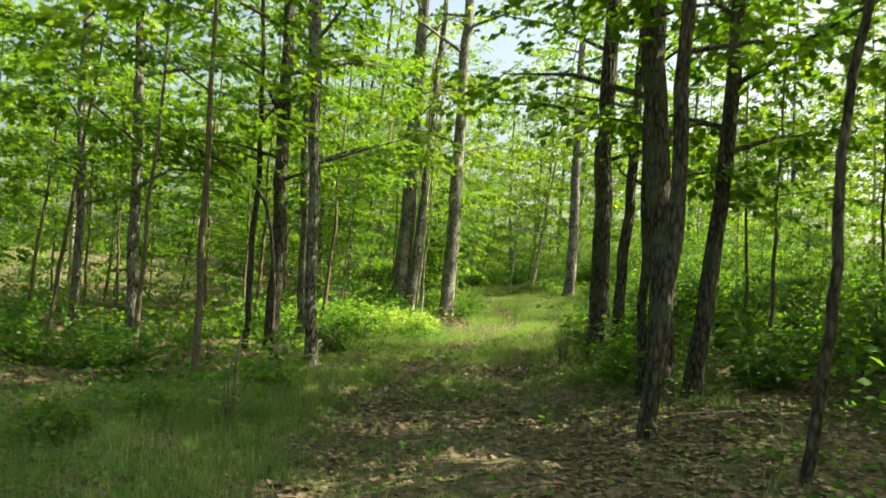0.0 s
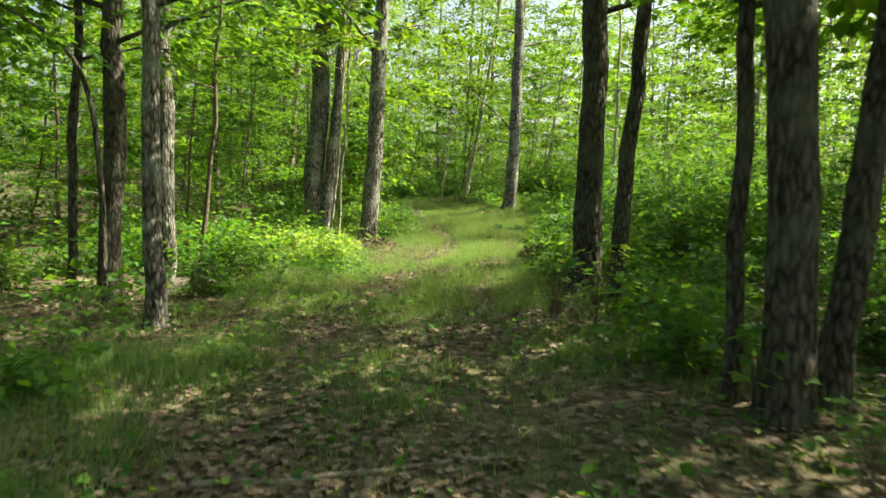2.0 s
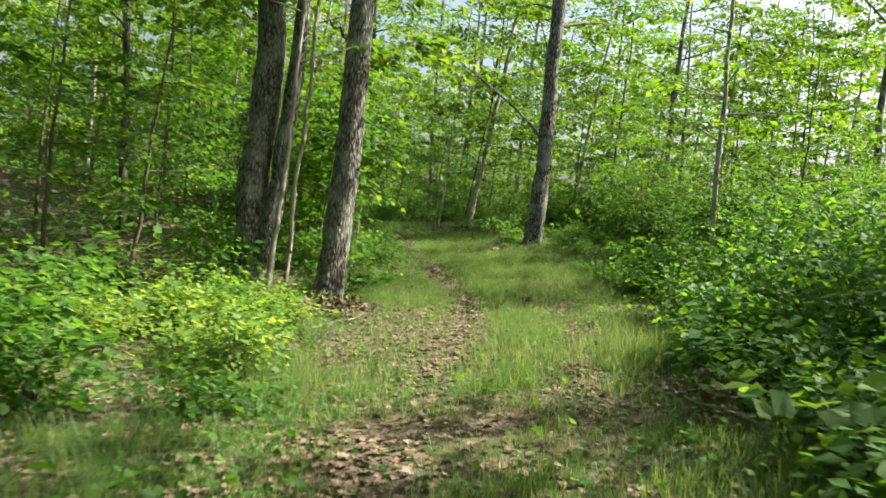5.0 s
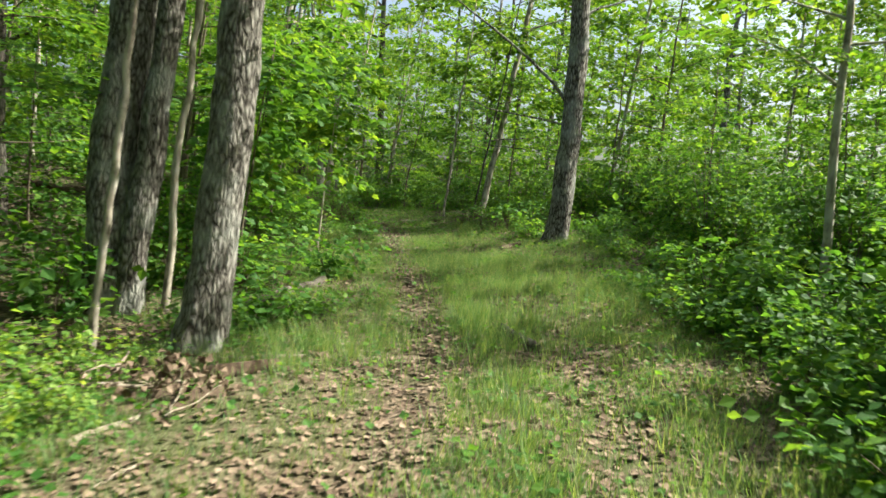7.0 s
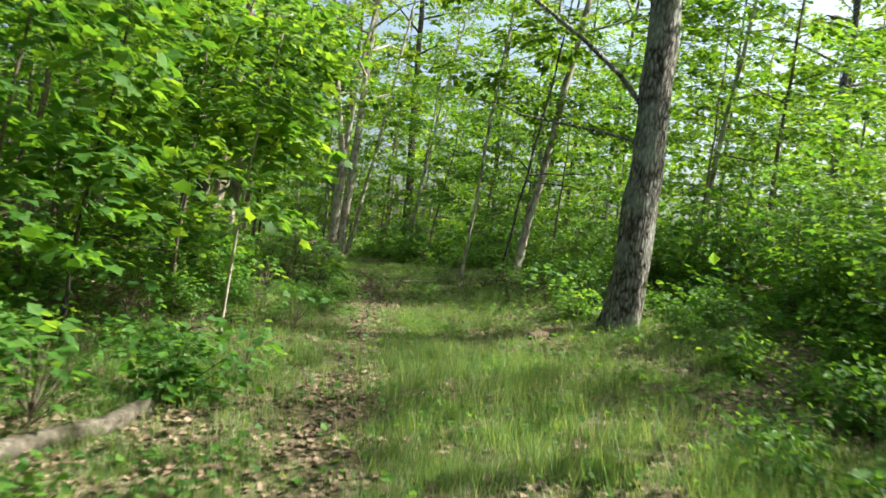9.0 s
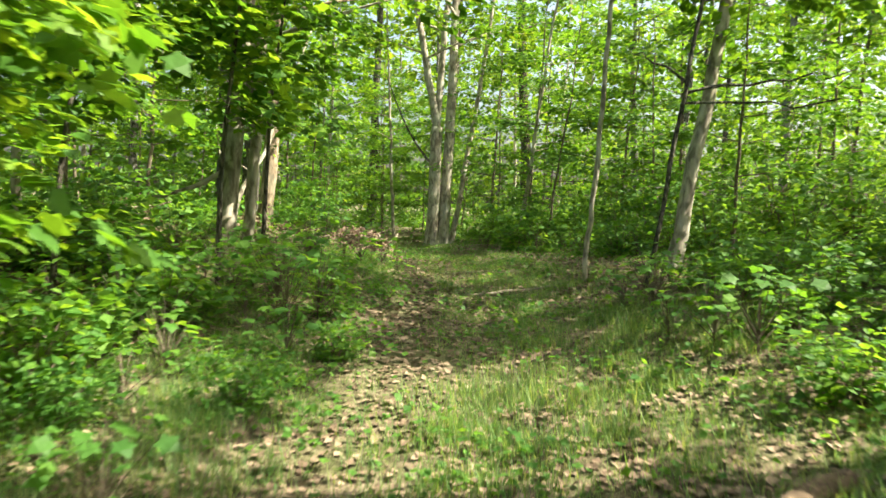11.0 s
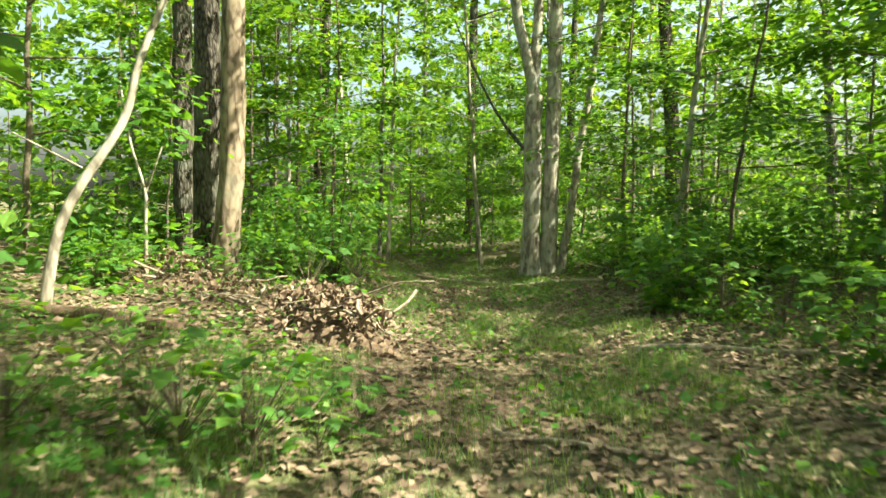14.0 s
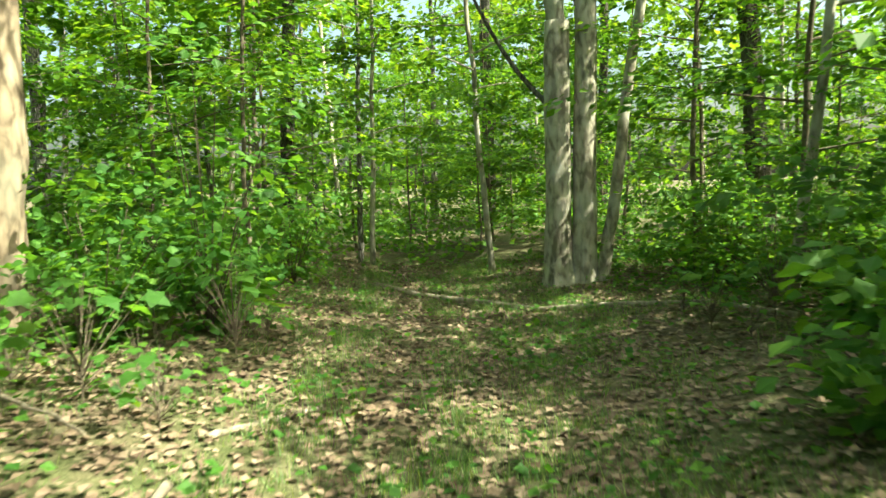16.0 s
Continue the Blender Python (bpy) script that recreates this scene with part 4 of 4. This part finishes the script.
def brush_pile(x, y, w, d, h, count, leaves, seed, label):
    """A heap of broken branches and withered leaves."""
    rg = np.random.default_rng(seed)
    z = float(height_at(x, y))
    t = thing("brush_pile", label, "brush pile", at=(x, y, z))
    g = np.linspace(0, 1, 14)
    U, V = np.meshgrid(g * 2 - 1, g * 2 - 1)
    bump = h * 0.4 * np.clip(1 - U**2 - V**2, 0, 1) ** 0.7 + rg.normal(0, 0.02, U.shape)
    hx, hy = U * w / 2, V * d / 2
    hz = height_at(hx + x, hy + y) - z + bump - 0.03
    a, b = np.meshgrid(np.arange(13), np.arange(13))
    fq = np.stack([b * 14 + a, b * 14 + a + 1, (b + 1) * 14 + a + 1, (b + 1) * 14 + a], -1).reshape(-1, 4)
    part("mound", mesh_of("mound", np.stack([hx, hy, hz], -1).reshape(-1, 3), [fq], True), ROTTEN, t)
    for i in range(count):
        c = np.array([rg.uniform(-w, w) * 0.42, rg.uniform(-d, d) * 0.42, rg.uniform(0.03, h * 0.75)])
        az, ln = rg.uniform(0, 6.28), rg.uniform(0.3, 0.85)
        s = np.linspace(-0.5, 0.5, 7)
        pts = c + np.stack([math.cos(az) * s * ln, math.sin(az) * s * ln, s * rg.normal(0, 0.16) * ln], 1) + np.cumsum(rg.normal(0, 0.014, (7, 3)), 0)
        r = rg.uniform(0.006, 0.018)
        part("branch", mesh_of("branch", *tube(pts, np.linspace(r, r * 0.5, 7), 6), True), DEAD_WOOD, t)
    p = np.stack([rg.normal(0, w * 0.22, leaves), rg.normal(0, d * 0.22, leaves), np.zeros(leaves)], 1)
    lvl = h * 0.55 * np.clip(1 - (2 * p[:, 0] / w) ** 2 - (2 * p[:, 1] / d) ** 2, 0, 1) ** 0.7
    p[:, 2] = height_at(p[:, 0] + x, p[:, 1] + y) - z + lvl + rg.uniform(0, 0.2, leaves)
    al = rg.normal(0, 1, (leaves, 3)) - np.array([0, 0, 0.9])
    v, f = leaf_fan(p, al, rg.normal(0, 1, (leaves, 3)), rg.uniform(0.035, 0.085, leaves), LEAF_OUTLINE * [1, 0.8, 2.5])
    foliage("withered_foliage", mesh_of("withered_foliage", v, [f]), DEAD_LEAF, t)


brush_pile(-0.5, 37.75, 1.25, 0.75, 0.42, 20, 620, 31, "heap of broken roots and withered tan leaves by the track")
brush_pile(-1.9, 38.3, 1.5, 1.0, 0.2, 16, 200, 32, "pile of pale branches and dead leaves in the undergrowth")
brush_pile(-1.95, 15.55, 0.8, 0.6, 0.6, 5, 140, 33, "mound of reddish-brown root soil at a log's end")
brush_pile(-3.4, 39.4, 0.9, 0.7, 0.45, 6, 160, 34, "clump of sunlit withered leaves at a trunk's foot")
brush_pile(0.35, 19.9, 1.1, 0.8, 0.2, 8, 150, 35, "twigs and bark pieces heaped round a tree's foot")
brush_pile(2.75, 15.05, 0.6, 0.5, 0.3, 7, 60, 36, "small tangle of dead twigs in the shrubs")
brush_pile(-4.2, 36.6, 1.5, 0.8, 0.35, 12, 160, 37, "tangle of dead branches in deep shade")


# ---- grass, herbs, dead leaves ----
def patchy(x, y, scale, seed):
    return 0.5 + 0.25 * (np.sin(x * scale + seed + 1.7 * np.sin(y * scale * 0.7 + seed)) + np.sin(y * scale * 1.3 - seed + 1.3 * np.sin(x * scale * 0.9)))


def grass_share(x, y):
    """How much grass grows at a place, 0 to 1."""
    d = x - lane_at(y)
    a = np.abs(d)
    rut = np.exp(-((d + 0.66) / 0.36) ** 2) + 0.88 * np.exp(-((d - 0.62) / 0.24) ** 2) * (y < 24)
    lane = np.where(a < 2.3, 1 - 0.93 * rut, np.exp(-((a - 2.3) / 0.9) ** 2))
    start = np.clip((9.5 - y) / 3, 0, 1)
    lane = lane * (1 - start) + start * (np.clip((-d - 0.7) / 0.8, 0, 1) * np.exp(-np.clip(a - 5, 0, 9)) + 0.22 * (d > -0.8) * np.exp(-a / 2.5))
    late = np.clip((y - 31.5) / 3.5, 0, 1)
    lane = lane * (1 - late) + late * (0.6 * lane * (0.3 + (np.sin(a * 2.2) > 0.2)) + 0.7 * np.clip((-d - 0.8) * 2, 0, 1) * (y < 36.8))
    lane = lane * (1 - 0.9 * np.exp(-(((x - 1.0) / 1.2) ** 2 + ((y - 19.3) / 2.1) ** 2)))
    return lane * np.clip(patchy(x, y, 1.9, 2.0) * 1.5 - 0.05, np.where((y < 9.5) & (d < -0.9), 0.65, np.where((y > 10.5) & (y < 30) & (a < 2), 0.38, 0.15)), 1) * np.clip(patchy(x, y, 7.3, 1.0) * 1.8 - 0.25, np.where((y < 9.5) & (d < -0.9), 0.25, 0.08), 1)


def sample(rg, n, share, wide=6.5, y0=1.6, y1=50.0):
    """n places beside the track, drawn as share() has it, denser where the walk passes close."""
    got = []
    have = 0
    while have < n:
        y = rg.uniform(y0, y1, 60000)
        d = rg.normal(0, 1, 60000) * wide * 0.42
        x = lane_at(y) + d
        ok = rg.uniform(0, 1, 60000) < share(x, y)
        got.append(np.stack([x[ok], y[ok]], 1))
        have += int(ok.sum())
    return np.concatenate(got)[:n]


rg = np.random.default_rng(77)
N = 400000
tuft = sample(rg, N // 8, grass_share, 6.0)
p = (tuft[:, None] + rg.normal(0, 0.05, (len(tuft), 8, 2))).reshape(-1, 2)
tall_grass = np.clip((tuft[:, 1] - 10) / 6, 0, 1) * np.clip((31 - tuft[:, 1]) / 3, 0, 1)
hgt = np.repeat(rg.uniform(0.03, 0.13, len(tuft)) * (1 + 0.8 * tall_grass + 0.9 * ((tuft[:, 1] < 9.5) & (tuft[:, 0] < -0.9))) * (0.6 + 0.7 * patchy(tuft[:, 0], tuft[:, 1], 1.1, 5)), 8) * rg.uniform(0.5, 1.25, len(p))
base = np.stack([p[:, 0], p[:, 1], height_at(p[:, 0], p[:, 1]) - 0.01], 1)
az = rg.uniform(0, 6.28, len(p))
way = np.stack([np.cos(az), np.sin(az), 0 * az], 1)
acr = np.stack([-np.sin(az), np.cos(az), 0 * az], 1) * rg.uniform(0.0018, 0.0038, len(p))[:, None]
bend = rg.uniform(0.1, 0.9, len(p))[:, None] * hgt[:, None]
up = np.array([0, 0, 1.0]) * hgt[:, None]
v = np.stack([base - acr, base + acr, base + way * bend + up], 1)
k = np.arange(len(p))[:, None] * 3
grass = part("grass", mesh_of("grass", v.reshape(-1, 3), [k + np.array([[0, 1, 2]])]), GRASS)
tagged(grass, "thin green grass growing on and beside the track", "grass", kind="stuff")

p = sample(rg, 60000, lambda x, y: np.clip(0.15 + 0.6 * ((y > 28) & (y < 37) & (x - lane_at(y) < -0.7)) + 0.8 * grass_share(x, y) + 0.5 * (np.abs(x - lane_at(y)) > 2), 0, 1) * np.clip(patchy(x, y, 2.6, 9) * 1.7 - 0.3, 0, 1), 11)
pos = np.stack([p[:, 0], p[:, 1], height_at(p[:, 0], p[:, 1]) + rg.uniform(0.01, 0.12, len(p))], 1)
az = rg.uniform(0, 6.28, len(p))
v, f = leaf_fan(pos, np.stack([np.cos(az), np.sin(az), rg.normal(0, 0.3, len(p))], 1), np.array([0, 0, 1.0]) + rg.normal(0, 0.35, (len(p), 3)), rg.uniform(0.03, 0.075, len(p)), QUAD_OUTLINE * [1, 1.4, 1])
herbs = part("ground_herbs", mesh_of("ground_herbs", v, [f]), LEAF_SHRUB)
tagged(herbs, "small green herbs close to the ground", "herbs", kind="stuff")

p = sample(rg, 120000, lambda x, y: np.clip(1.0 - 0.6 * grass_share(x, y), 0.1, 1) * np.clip(patchy(x, y, 1.3, 4) * 1.5 - 0.05, np.where(y > 33, 0.75, 0.3), 1), 8.0)
pos = np.stack([p[:, 0], p[:, 1], height_at(p[:, 0], p[:, 1]) + rg.uniform(0.004, 0.03, len(p))], 1)
az = rg.uniform(0, 6.28, len(p))
curl = QUAD_OUTLINE * [1, 1.45, 1.8]
v, f = leaf_fan(pos, np.stack([np.cos(az), np.sin(az), rg.normal(0, 0.16, len(p))], 1), np.array([0, 0, 1.0]) + rg.normal(0, 0.2, (len(p), 3)), rg.uniform(0.035, 0.07, len(p)), curl)
litter = part("leaf_litter", mesh_of("leaf_litter", v, [f]), DEAD_LEAF)
tagged(litter, "dry brown and tan fallen leaves on the ground", "leaves", kind="stuff")

# ---- undergrowth deeper in the woods ----
n = 11000
c = np.stack([rg.uniform(-22, 22, n), rg.uniform(-4, 68, n)], 1)
d = c[:, 0] - lane_at(c[:, 1])
ok = ((np.abs(d) > 3.6) | (c[:, 1] > 50)) & (patchy(c[:, 0], c[:, 1], 0.9, 6) > 0.25) & ~((c[:, 1] < 12) & (d < 0) & (d > -6))
c = c[ok]
m = 12
p = np.repeat(c, m, 0) + rg.normal(0, 0.22, (len(c) * m, 2))
top = np.repeat(rg.uniform(0.2, 1.1, len(c)), m)
pos = np.stack([p[:, 0], p[:, 1], height_at(p[:, 0], p[:, 1]) + rg.uniform(0.1, 1, len(p)) * top], 1)
v, f = leaf_fan(pos, rg.normal(0, 1, (len(p), 3)) * [1, 1, 0.4], np.array([0, 0, 1.0]) + rg.normal(0, 0.4, (len(p), 3)), rg.uniform(0.1, 0.19, len(p)), QUAD_OUTLINE * [1, 1.2, 1])
under = part("undergrowth", mesh_of("undergrowth", v, [f]), LEAF_SHRUB)
tagged(under, "green undergrowth between the trees", "undergrowth", kind="stuff")

# ---- the woods' far edge ----
n = 64000
az = rg.uniform(0, 2 * math.pi, n)
rad = rg.uniform(36, 62, n)
hz = rg.uniform(0, 1, n) ** 0.95 * 16
clump = np.stack([np.cos(az) * rad * 0.85, 28 + np.sin(az) * rad * 1.25, hz], 1)
clump[:, 2] += height_at(clump[:, 0], clump[:, 1])
keep = patchy(clump[:, 0] + clump[:, 2] * 0.8, clump[:, 1] + clump[:, 2], 0.55, 3) > 0.27
clump = clump[keep]
n = len(clump)
v, f = leaf_fan(clump, rg.normal(0, 1, (n, 3)), np.array([0, 0, 1.0]) + rg.normal(0, 0.7, (n, 3)), rg.uniform(0.35, 0.8, n), QUAD_OUTLINE * [1, 1.3, 1])
woods = part("far_woods", mesh_of("far_woods", v, [f]), LEAF_HIGH)
tagged(woods, "distant green forest foliage", "woods", kind="stuff")
